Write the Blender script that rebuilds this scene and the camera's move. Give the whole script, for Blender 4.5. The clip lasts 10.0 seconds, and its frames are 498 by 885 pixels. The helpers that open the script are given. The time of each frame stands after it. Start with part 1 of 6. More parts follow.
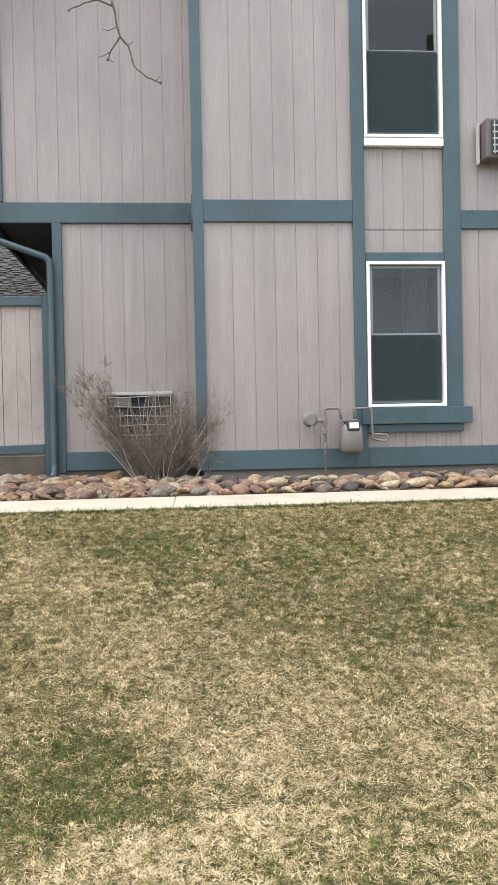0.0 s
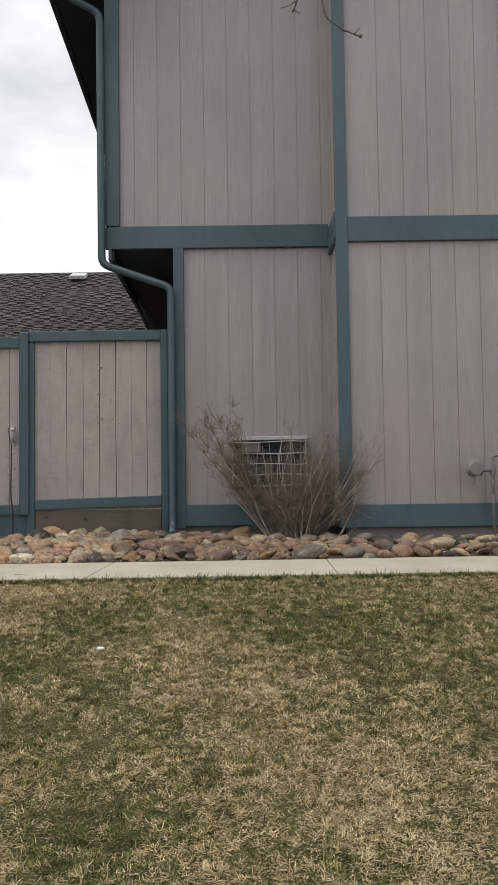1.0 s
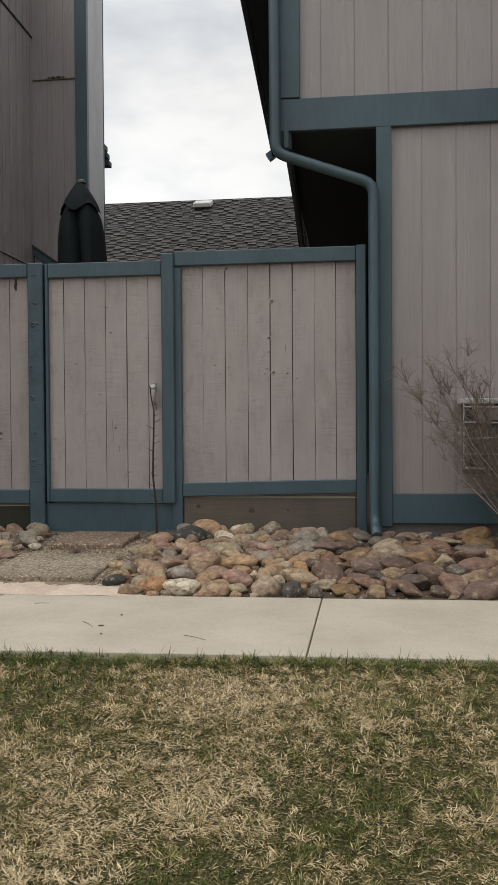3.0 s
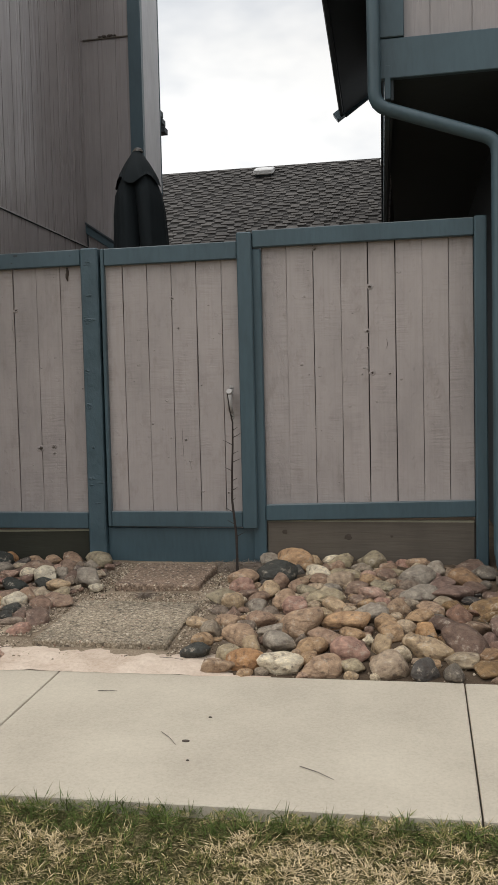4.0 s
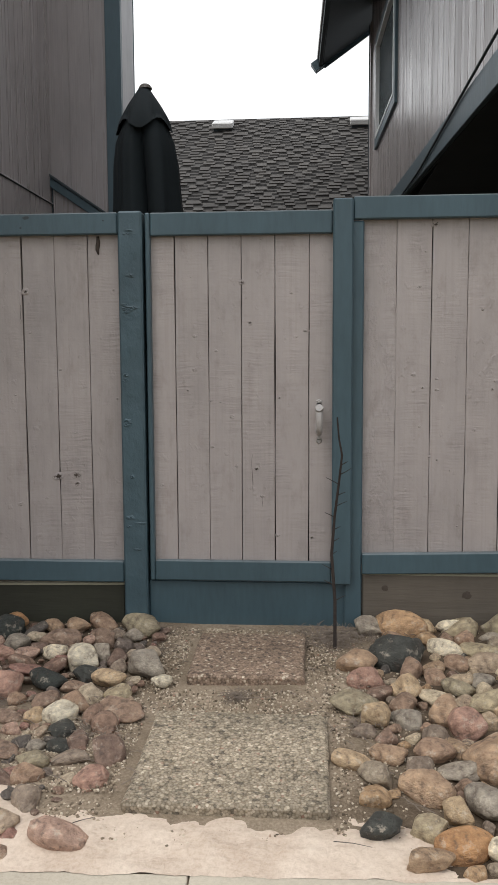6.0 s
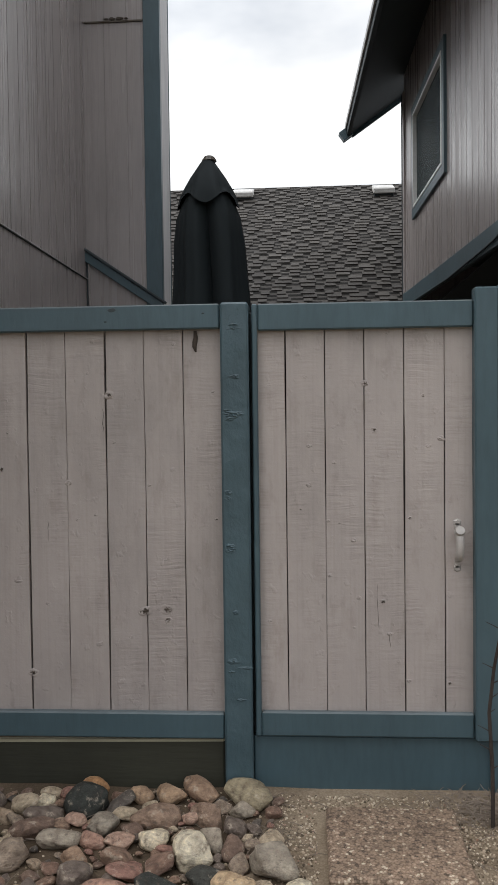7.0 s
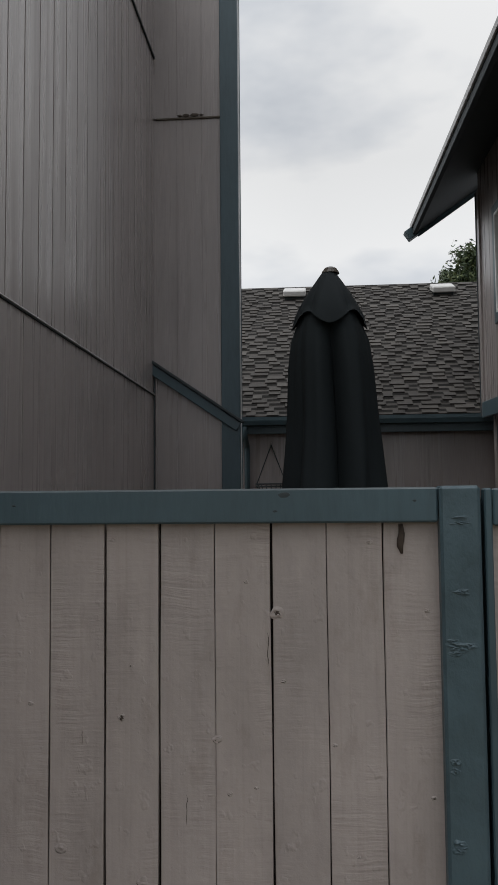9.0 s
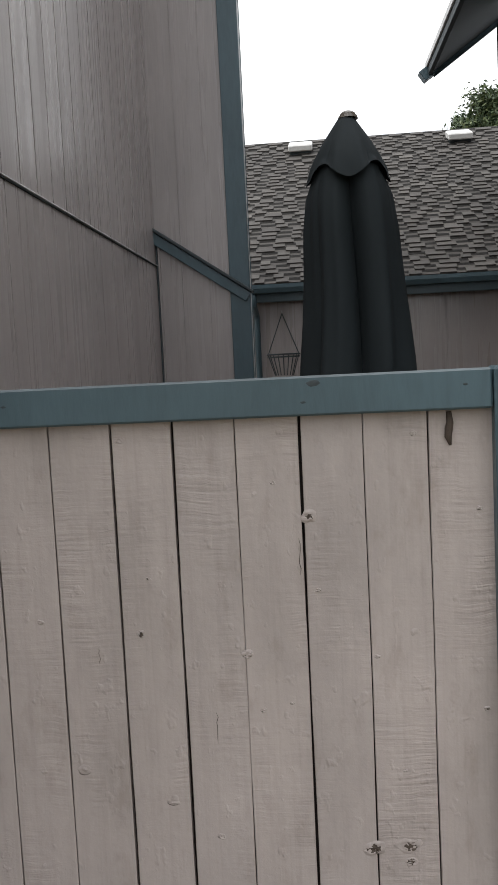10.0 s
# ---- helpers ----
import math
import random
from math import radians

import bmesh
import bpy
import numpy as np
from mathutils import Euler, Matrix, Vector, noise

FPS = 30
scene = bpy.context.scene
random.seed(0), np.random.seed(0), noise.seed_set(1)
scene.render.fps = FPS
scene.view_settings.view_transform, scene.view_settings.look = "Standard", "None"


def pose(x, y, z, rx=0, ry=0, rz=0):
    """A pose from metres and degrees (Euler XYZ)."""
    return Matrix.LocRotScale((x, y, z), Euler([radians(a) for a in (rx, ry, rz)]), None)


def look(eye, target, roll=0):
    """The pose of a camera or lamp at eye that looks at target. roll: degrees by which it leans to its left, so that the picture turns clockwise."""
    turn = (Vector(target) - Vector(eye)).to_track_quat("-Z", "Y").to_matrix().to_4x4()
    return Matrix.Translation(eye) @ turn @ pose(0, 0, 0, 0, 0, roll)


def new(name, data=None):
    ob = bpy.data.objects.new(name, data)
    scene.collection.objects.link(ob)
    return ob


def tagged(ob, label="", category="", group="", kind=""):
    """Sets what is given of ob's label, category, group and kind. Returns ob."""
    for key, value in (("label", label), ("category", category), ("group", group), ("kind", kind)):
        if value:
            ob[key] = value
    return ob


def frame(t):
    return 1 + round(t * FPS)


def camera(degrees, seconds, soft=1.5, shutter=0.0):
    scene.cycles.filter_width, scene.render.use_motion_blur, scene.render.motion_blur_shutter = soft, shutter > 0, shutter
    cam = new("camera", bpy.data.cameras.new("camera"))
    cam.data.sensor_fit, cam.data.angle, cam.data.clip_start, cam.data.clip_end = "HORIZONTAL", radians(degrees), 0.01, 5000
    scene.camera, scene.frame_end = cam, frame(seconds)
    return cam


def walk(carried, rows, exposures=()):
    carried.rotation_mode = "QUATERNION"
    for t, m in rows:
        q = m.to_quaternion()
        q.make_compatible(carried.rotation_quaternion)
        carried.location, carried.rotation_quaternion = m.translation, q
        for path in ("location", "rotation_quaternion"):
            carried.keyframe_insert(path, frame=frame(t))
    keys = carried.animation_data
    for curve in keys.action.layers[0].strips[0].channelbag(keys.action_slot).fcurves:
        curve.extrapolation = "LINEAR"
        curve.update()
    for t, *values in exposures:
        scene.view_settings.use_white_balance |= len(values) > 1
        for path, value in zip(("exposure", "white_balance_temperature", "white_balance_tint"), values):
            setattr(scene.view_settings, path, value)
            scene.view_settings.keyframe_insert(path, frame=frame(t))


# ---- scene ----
cam = camera(33.2, 10.0, soft=1.0)
PATH = [
    (0, (1.423, -0.001, 0.461), (1.591, 1.991, 0.424), -1.1),
    (0.2, (1.265, 0.214, 0.445), (1.392, 2.21, 0.456), -1.6),
    (0.5, (1.044, 0.552, 0.419), (1.089, 2.551, 0.492), -1.2),
    (0.6, (0.982, 0.667, 0.415), (1.018, 2.665, 0.495), -0.8),
    (1, (0.84, 1.133, 0.435), (0.844, 3.131, 0.53), -0.8),
    (1.5, (0.582, 1.676, 0.447), (0.612, 3.675, 0.492), -0.9),
    (2, (0.407, 2.188, 0.516), (0.381, 4.188, 0.547), -0.8),
    (2.5, (0.221, 2.758, 0.583), (0.031, 4.749, 0.596), -1.1),
    (3, (0.028, 3.233, 0.667), (-0.216, 5.217, 0.631), -0.4),
    (3.2, (-0.044, 3.408, 0.704), (-0.368, 5.381, 0.662), -0.3),
    (4.5, (-0.501, 4.383, 1.013), (-0.879, 6.341, 0.861), -1.5),
    (5, (-0.776, 4.596, 1.052), (-1.104, 6.562, 0.881), -1.3),
    (5.2, (-0.873, 4.665, 1.066), (-1.148, 6.638, 0.884), -1.0),
    (6.3, (-1.469, 5.212, 1.208), (-1.607, 7.197, 1.006), -0.4),
    (6.5, (-1.572, 5.301, 1.245), (-1.715, 7.288, 1.068), -0.8),
    (7, (-1.84, 5.599, 1.366), (-1.972, 7.594, 1.305), -0.7),
    (7.5, (-2.044, 5.845, 1.435), (-2.03, 7.845, 1.43), -0.7),
    (8, (-2.251, 6.084, 1.54), (-2.086, 8.076, 1.612), -1.0),
    (8.5, (-2.344, 6.248, 1.62), (-2.299, 8.239, 1.805), 0.2),
    (9, (-2.46, 6.467, 1.751), (-2.624, 8.455, 1.894), -0.5),
    (9.5, (-2.538, 6.628, 1.821), (-2.682, 8.623, 1.83), -3.5),
    (10, (-2.516, 6.766, 1.807), (-2.711, 8.749, 1.634), -2.8),
]
EXPOSURES = [(0.0, 0.93, 6450, 10), (0.3, 0.63, 6550, 10), (0.6, 0.19, 6650, 10), (1.0, -0.06, 6650, 10), (2.5, -0.13, 6700, 10), (3.0, -0.22, 6700, 10), (4.5, 0.0, 6700, 10), (5.0, 0.06, 6650, 10), (6.5, 0.17, 6550, 10), (7.0, 0.14, 6575, 10),
             (7.5, -0.06, 6600, 10), (8.0, 0.04, 6580, 10), (8.5, -0.29, 6500, 10), (9.0, -0.38, 6560, 10), (9.5, -0.19, 6680, 10), (10.0, 0.6, 6620, 10)]
walk(cam, [(t, look(eye, target, roll)) for t, eye, target, roll in PATH], EXPOSURES)

# ---- world and light ----
world = bpy.data.worlds.new("overcast_sky")
scene.world = world
world.use_nodes = True


def node(tree, kind, **values):
    n = tree.nodes.new(kind)
    for key, value in values.items():
        if key == "op":
            n.operation = value
        elif key == "blend":
            n.blend_type = value
        elif key == "kind":
            n.data_type = value
        else:
            n.inputs[key.replace("_", " ")].default_value = value
    return n


def ramp(tree, source, stops):
    n = tree.nodes.new("ShaderNodeValToRGB")
    el = n.color_ramp.elements
    while len(el) < len(stops):
        el.new(0.5)
    for e, (at, colour) in zip(el, stops):
        e.position = at
        e.color = (*colour, 1.0) if len(colour) == 3 else colour
    tree.links.new(source, n.inputs[0])
    return n.outputs[0]


def mix(tree, factor, a, b, blend="MIX"):
    n = tree.nodes.new("ShaderNodeMix")
    n.data_type, n.blend_type = "RGBA", blend
    for value, socket in ((factor, n.inputs[0]), (a, n.inputs[6]), (b, n.inputs[7])):
        if isinstance(value, (int, float)):
            socket.default_value = value
        elif isinstance(value, tuple):
            socket.default_value = (*value, 1.0)
        else:
            tree.links.new(value, socket)
    return n.outputs[2]


def math_node(tree, op, a, b=0.0):
    n = tree.nodes.new("ShaderNodeMath")
    n.operation = op
    for value, socket in ((a, n.inputs[0]), (b, n.inputs[1])):
        if isinstance(value, (int, float)):
            socket.default_value = value
        else:
            tree.links.new(value, socket)
    return n.outputs[0]


def stretched(tree, source, scale):
    n = tree.nodes.new("ShaderNodeVectorMath")
    n.operation = "MULTIPLY"
    tree.links.new(source, n.inputs[0])
    n.inputs[1].default_value = scale
    return n.outputs[0]


def noise_of(tree, vector, scale, detail=4.0, rough=0.55):
    n = node(tree, "ShaderNodeTexNoise", Scale=scale, Detail=detail, Roughness=rough)
    if vector is not None:
        tree.links.new(vector, n.inputs["Vector"])
    return n.outputs["Fac"]


SUN_ELEVATION, SUN_TURN = 56.0, 235.0
wt = world.node_tree
wt.nodes.clear()
sky = wt.nodes.new("ShaderNodeTexSky")
sky.sky_type, sky.sun_disc = "NISHITA", False
sky.sun_elevation, sky.sun_rotation = radians(SUN_ELEVATION), radians(SUN_TURN)
way = wt.nodes.new("ShaderNodeTexCoord").outputs["Generated"]
drift = wt.nodes.new("ShaderNodeVectorMath")
wt.links.new(way, drift.inputs[0])
drift.inputs[1].default_value = (0.55, 0.1, 0.25)
bank = noise_of(wt, stretched(wt, drift.outputs[0], (1.0, 1.0, 2.2)), 2.6, 5.0, 0.52)
cloud = ramp(wt, bank, [(0.36, (4.6, 5.05, 5.65)), (0.50, (7.1, 7.4, 7.75)), (0.61, (9.2, 9.3, 9.3))])
cover = mix(wt, 0.93, sky.outputs[0], cloud)
# an overcast sky is brightest overhead, with a pale band at the horizon
apart = wt.nodes.new("ShaderNodeSeparateXYZ")
wt.links.new(way, apart.inputs[0])
dome = ramp(wt, apart.outputs["Z"], [(0.0, (1.05, 1.05, 1.05)), (0.16, (0.98, 0.98, 0.98)), (0.38, (0.80, 0.80, 0.80)), (0.55, (0.88, 0.88, 0.88)), (1.0, (1.95, 1.95, 1.95))])
cover = mix(wt, 1.0, cover, dome, "MULTIPLY")
# and brightest on the side where the sun stands behind the clouds
west = ramp(wt, math_node(wt, "MULTIPLY", math_node(wt, "SUBTRACT", 1.0, apart.outputs["X"]), 0.5), [(0.0, (1.08, 1.08, 1.09)), (0.5, (0.93, 0.93, 0.935)), (1.0, (1.34, 1.34, 1.325))])
cover = mix(wt, 1.0, cover, west, "MULTIPLY")
back = node(wt, "ShaderNodeBackground", Strength=0.15)
wt.links.new(cover, back.inputs[0])
wt.links.new(back.outputs[0], wt.nodes.new("ShaderNodeOutputWorld").inputs[0])

sun = new("sun", bpy.data.lights.new("sun", "SUN"))
sun.data.energy, sun.data.angle, sun.data.color = 0.9, radians(40), (1.0, 0.96, 0.9)
sun.rotation_euler = (radians(90 - SUN_ELEVATION), 0, radians(-SUN_TURN + 180))


# ---- materials ----
def material(name, rough=0.7, metal=0.0):
    m = bpy.data.materials.new(name)
    m.use_nodes = True
    b = m.node_tree.nodes["Principled BSDF"]
    b.inputs["Roughness"].default_value, b.inputs["Metallic"].default_value = rough, metal
    return m, m.node_tree, b


def place_of(tree):
    return tree.nodes.new("ShaderNodeNewGeometry").outputs["Position"]


def relief(tree, shader, height, strength, distance):
    n = node(tree, "ShaderNodeBump", Strength=strength, Distance=distance)
    tree.links.new(height, n.inputs["Height"])
    tree.links.new(n.outputs[0], shader.inputs["Normal"])


def shade(colour, k):
    return tuple(c * k for c in colour)


def painted(name, colour, grain=(90, 90, 5), rough=0.5, bump=0.35, stain=0.16, each=0.0, depth=0.004):
    """Weathered matt house paint on sawn wood, with grain along one axis."""
    m, tree, b = material(name, rough)
    at = place_of(tree)
    fine = noise_of(tree, stretched(tree, at, grain), 1.0, 5.0)
    wide = noise_of(tree, stretched(tree, at, (1.3, 1.3, 0.7)), 1.2, 5.0, 0.65)
    c = ramp(tree, wide, [(0.3, shade(colour, 1 - stain)), (0.52, colour), (0.75, shade(colour, 1 + stain * 0.7))])
    c = mix(tree, 0.22, c, ramp(tree, fine, [(0.3, shade(colour, 0.62)), (0.62, shade(colour, 1.15))]))
    if each:
        r = tree.nodes.new("ShaderNodeObjectInfo").outputs["Random"]
        k = ramp(tree, r, [(0.0, (1 - each,) * 3), (1.0, (1 + each,) * 3)])
        c = mix(tree, 1.0, c, k, "MULTIPLY")
    tree.links.new(c, b.inputs["Base Color"])
    relief(tree, b, fine, bump, depth)
    return m


TAUPE, SLATE = (0.292, 0.259, 0.250), (0.052, 0.089, 0.106)
siding_paint = painted("taupe_siding_paint", TAUPE, rough=0.33, bump=0.22)
# satin streaks along the grain: the sheen differs from board to board and strip to strip
t_ = siding_paint.node_tree
b_ = t_.nodes["Principled BSDF"]
strip_ = noise_of(t_, stretched(t_, place_of(t_), (11, 11, 0.35)), 1.0, 3.0, 0.6)
t_.links.new(ramp(t_, strip_, [(0.30, (0.21, 0.21, 0.21)), (0.52, (0.30, 0.30, 0.30)), (0.70, (0.48, 0.48, 0.48))]), b_.inputs["Roughness"])
b_.inputs["Specular IOR Level"].default_value = 0.8
worn_ = b_.inputs["Base Color"].links[0].from_socket
t_.links.new(mix(t_, 1.0, worn_, ramp(t_, strip_, [(0.3, (1.05, 1.045, 1.04)), (0.7, (0.93, 0.92, 0.915))]), "MULTIPLY"), b_.inputs["Base Color"])


def sawn_paint(name, colour, blister=0.0):
    """House paint over rough-sawn boards: saw marks across, in patches."""
    m, tree, b = material(name, 0.6)
    at = place_of(tree)
    shift = tree.nodes.new("ShaderNodeVectorMath")
    r = tree.nodes.new("ShaderNodeObjectInfo").outputs["Random"]
    tree.links.new(at, shift.inputs[0])
    tree.links.new(math_node(tree, "MULTIPLY", r, 7.0), shift.inputs[1])
    own = shift.outputs[0]
    # saw marks that wander and come in patches
    bend = math_node(tree, "MULTIPLY", noise_of(tree, stretched(tree, own, (9, 9, 4)), 1.0, 2.0), 0.03)
    lift = tree.nodes.new("ShaderNodeCombineXYZ")
    tree.links.new(bend, lift.inputs[2])
    bent = tree.nodes.new("ShaderNodeVectorMath")
    tree.links.new(own, bent.inputs[0])
    tree.links.new(lift.outputs[0], bent.inputs[1])
    saw = noise_of(tree, stretched(tree, bent.outputs[0], (6, 6, 105)), 1.0, 3.0, 0.6)
    where = ramp(tree, noise_of(tree, stretched(tree, own, (7, 7, 3.1)), 1.0, 3.0, 0.6), [(0.46, (0.05, 0.05, 0.05)), (0.66, (1, 1, 1))])
    pits = noise_of(tree, own, 48.0, 5.0, 0.65)
    along = noise_of(tree, stretched(tree, own, (85, 85, 1.6)), 1.0, 4.0)
    drips = ramp(tree, noise_of(tree, stretched(tree, own, (24, 24, 17)), 1.0, 2.5, 0.6), [(0.63, (0, 0, 0)), (0.72, (1, 1, 1))])
    stain = noise_of(tree, stretched(tree, at, (2.6, 2.6, 1.1)), 1.0, 6.0, 0.68)
    smudge = noise_of(tree, stretched(tree, own, (12, 12, 5)), 1.0, 5.0, 0.7)
    c = ramp(tree, stain, [(0.3, shade(colour, 0.80)), (0.5, colour), (0.72, shade(colour, 1.13))])
    c = mix(tree, 1.0, c, ramp(tree, smudge, [(0.28, (0.84, 0.82, 0.80)), (0.45, (1.0, 1.0, 1.0)), (0.75, (1.05, 1.045, 1.04))]), "MULTIPLY")
    c = mix(tree, 1.0, c, ramp(tree, along, [(0.28, (0.93, 0.925, 0.92)), (0.5, (1.0, 1.0, 1.0))]), "MULTIPLY")
    c = mix(tree, 1.0, c, ramp(tree, r, [(0.0, (0.965, 0.965, 0.968)), (1.0, (1.03, 1.025, 1.02))]), "MULTIPLY")
    # saw-mark tone: light and dark of the relief, put into the colour
    worn = mix(tree, where, (1.0, 1.0, 1.0), ramp(tree, saw, [(0.32, (0.84, 0.835, 0.83)), (0.55, (1.03, 1.03, 1.03))]))
    c = mix(tree, 1.0, c, worn, "MULTIPLY")
    tree.links.new(c, b.inputs["Base Color"])
    high = math_node(tree, "ADD", math_node(tree, "MULTIPLY", math_node(tree, "MULTIPLY", saw, where), 1.0), math_node(tree, "MULTIPLY", pits, 0.45))
    high = math_node(tree, "ADD", high, math_node(tree, "MULTIPLY", along, 0.14))
    high = math_node(tree, "ADD", high, math_node(tree, "MULTIPLY", drips, 0.45))
    if blister:
        # bubbled paint in one ragged stripe of islands
        bubble = noise_of(tree, stretched(tree, at, (95, 95, 62)), 1.0, 3.0, 0.6)
        patchy = ramp(tree, noise_of(tree, stretched(tree, at, (16, 16, 4.5)), 1.0, 3.0), [(0.44, (0, 0, 0)), (0.56, (1, 1, 1))])
        high = math_node(tree, "ADD", high, math_node(tree, "MULTIPLY", math_node(tree, "MULTIPLY", bubble, patchy), blister))
    relief(tree, b, high, 0.6, 0.005)
    return m


fence_paint = sawn_paint("taupe_fence_paint", (0.340, 0.300, 0.282))
trim_paint = painted("slate_blue_trim_paint", SLATE, (45, 60, 9), 0.42, 0.4, 0.3)
# near-black paint; also stands for the shade under the overhang and in gaps
dark_and_shade = painted("dark_paint_with_shade", (0.03, 0.04, 0.045), (20, 20, 20), 0.7, 0.2, 0.2)
pale_edge = painted("pale_corner_board", (0.58, 0.57, 0.57), (40, 40, 6), 0.7, 0.2, 0.2)
white_paint = painted("white_window_paint", (0.78, 0.78, 0.77), (20, 20, 20), 0.4, 0.05, 0.05)
knot_paint = painted("bare_knot", (0.06, 0.045, 0.035), (80, 80, 80), 0.9, 0.5, 0.3)
# brown-black that stands for the shade in the board joints
joint_shade = painted("joint_shade_brown", (0.022, 0.015, 0.012), (60, 60, 6), 0.9, 0.4, 0.3)
old_timber = painted("weathered_timber", (0.10, 0.084, 0.066), (4, 60, 60), 0.9, 0.8, 0.45)


def speckled(name, colours, scale, rough=0.9, bump=0.5, wide=1.5):
    """Concrete, soil and gravel: fine grains and broad stains."""
    m, tree, b = material(name, rough)
    at = place_of(tree)
    fine = noise_of(tree, at, scale, 6.0, 0.7)
    broad = noise_of(tree, at, wide, 5.0, 0.6)
    c = ramp(tree, fine, [(0.3, colours[0]), (0.5, colours[1]), (0.7, colours[2])])
    c = mix(tree, 0.5, c, ramp(tree, broad, [(0.3, colours[0]), (0.7, colours[2])]))
    tree.links.new(c, b.inputs["Base Color"])
    relief(tree, b, fine, bump, 0.006)
    b.inputs["Specular IOR Level"].default_value = 0.2
    return m


concrete = speckled("pale_concrete", [(0.365, 0.318, 0.252), (0.482, 0.425, 0.338), (0.565, 0.503, 0.402)], 110, 0.85, 0.2, 2.6)
soil = speckled("sandy_soil", [(0.10, 0.072, 0.048), (0.25, 0.19, 0.132), (0.42, 0.34, 0.25)], 120, 0.95, 0.8, 4.5)
# darker, damp soil under the stones beside the timber edging; right bed darkened too
t_ = soil.node_tree
b_ = t_.nodes["Principled BSDF"]
dry_ = b_.inputs["Base Color"].links[0].from_socket
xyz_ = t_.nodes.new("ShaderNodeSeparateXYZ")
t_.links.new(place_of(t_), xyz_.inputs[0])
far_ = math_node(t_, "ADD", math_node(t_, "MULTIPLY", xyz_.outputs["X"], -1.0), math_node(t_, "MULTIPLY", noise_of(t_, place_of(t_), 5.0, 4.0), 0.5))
damp_and_shade_ = ramp(t_, math_node(t_, "SUBTRACT", far_, 1.9), [(0.22, (0, 0, 0)), (0.42, (1, 1, 1))])
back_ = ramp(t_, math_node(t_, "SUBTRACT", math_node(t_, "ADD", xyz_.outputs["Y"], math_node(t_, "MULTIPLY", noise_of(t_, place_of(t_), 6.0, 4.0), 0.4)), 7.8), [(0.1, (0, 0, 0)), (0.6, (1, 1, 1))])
damp_and_shade_ = mix(t_, 1.0, damp_and_shade_, back_, "MULTIPLY")
# in the right bed, shade of the gaps between stones goes into the colour
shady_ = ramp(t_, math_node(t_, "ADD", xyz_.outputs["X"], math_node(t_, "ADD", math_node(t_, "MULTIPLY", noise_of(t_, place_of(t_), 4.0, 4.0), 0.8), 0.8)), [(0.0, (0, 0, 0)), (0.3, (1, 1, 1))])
damp_and_shade_ = mix(t_, 1.0, damp_and_shade_, shady_, "LIGHTEN")
t_.links.new(mix(t_, damp_and_shade_, dry_, mix(t_, 1.0, dry_, (0.36, 0.33, 0.31), "MULTIPLY")), b_.inputs["Base Color"])
# near-black plaster: the darkness of the unlit rooms is put into its colour
room_shade = speckled("room_shade_plaster", [(0.03, 0.036, 0.036), (0.04, 0.047, 0.046), (0.05, 0.057, 0.056)], 60)
cloth = speckled("grey_curtain_cloth", [(0.10, 0.115, 0.11), (0.13, 0.15, 0.145), (0.16, 0.18, 0.175)], 200)
foundation = speckled("grey_foundation", [(0.14, 0.13, 0.12), (0.2, 0.185, 0.17), (0.26, 0.24, 0.22)], 60)
canvas = speckled("charcoal_canvas", [(0.012, 0.016, 0.018), (0.017, 0.022, 0.024), (0.023, 0.029, 0.031)], 300, 0.8, 0.2)
canvas.node_tree.nodes["Principled BSDF"].inputs["Specular IOR Level"].default_value = 0.2


# ---- building blocks ----
def link(name, bm, mat, parent=None, label=""):
    mesh = bpy.data.meshes.new(name)
    bm.to_mesh(mesh)
    bm.free()
    if mat:
        mesh.materials.append(mat)
    ob = new(name, mesh)
    ob.parent = parent
    if label:
        ob["label"] = label
    return ob


def part(name, bm, mat, parent, label=""):
    return link(name, bm, mat, parent, label)


def thing(name, label, category, group="", kind=""):
    return tagged(new(name), label, category, group, kind)


def block(bm, x0, x1, y0, y1, z0, z1, bevel=0.004, m=None):
    """A box with small rounded edges."""
    made = bmesh.ops.create_cube(bm, size=1.0)["verts"]
    for v in made:
        v.co = Vector((x0 + (v.co.x + 0.5) * (x1 - x0), y0 + (v.co.y + 0.5) * (y1 - y0), z0 + (v.co.z + 0.5) * (z1 - z0)))
    if bevel:
        edges = list({e for v in made for e in v.link_edges})
        made = bmesh.ops.bevel(bm, geom=edges, offset=bevel, segments=1, affect="EDGES")["verts"]
    if m is not None:
        bmesh.ops.transform(bm, matrix=m, verts=made)
    return made


def box_part(name, dims, mat, parent, label="", bevel=0.004, m=None):
    bm = bmesh.new()
    block(bm, *dims, bevel=bevel, m=m)
    return part(name, bm, mat, parent, label)


def on_wall(x, y, z, turn=0.0):
    """The frame of a wall: local x runs along it, -y faces out."""
    return pose(x, y, z, 0, 0, turn)


def siding(length, z0, z1, first, step, m, thick=0.03, groove=0.006, deep=0.0045):
    """A sheet of grooved siding whose face lies at local y = 0."""
    bm = bmesh.new()
    us = [(0.0, 0.0)]
    u = first
    while step and u < length - 0.02:
        if u > 0.02:
            h = groove / 2
            us += [(u - h - 0.0004, 0.0), (u - h, deep), (u + h, deep), (u + h + 0.0004, 0.0)]
        u += step
    us += [(length, 0.0), (length, thick), (0.0, thick)]
    low = [bm.verts.new((a, b, z0)) for a, b in us]
    high = [bm.verts.new((a, b, z1)) for a, b in us]
    n = len(us)
    for i in range(n):
        j = (i + 1) % n
        bm.faces.new((low[i], low[j], high[j], high[i]))
    bm.faces.new(high)
    bm.faces.new(list(reversed(low)))
    bmesh.ops.transform(bm, matrix=m, verts=bm.verts)
    return bm


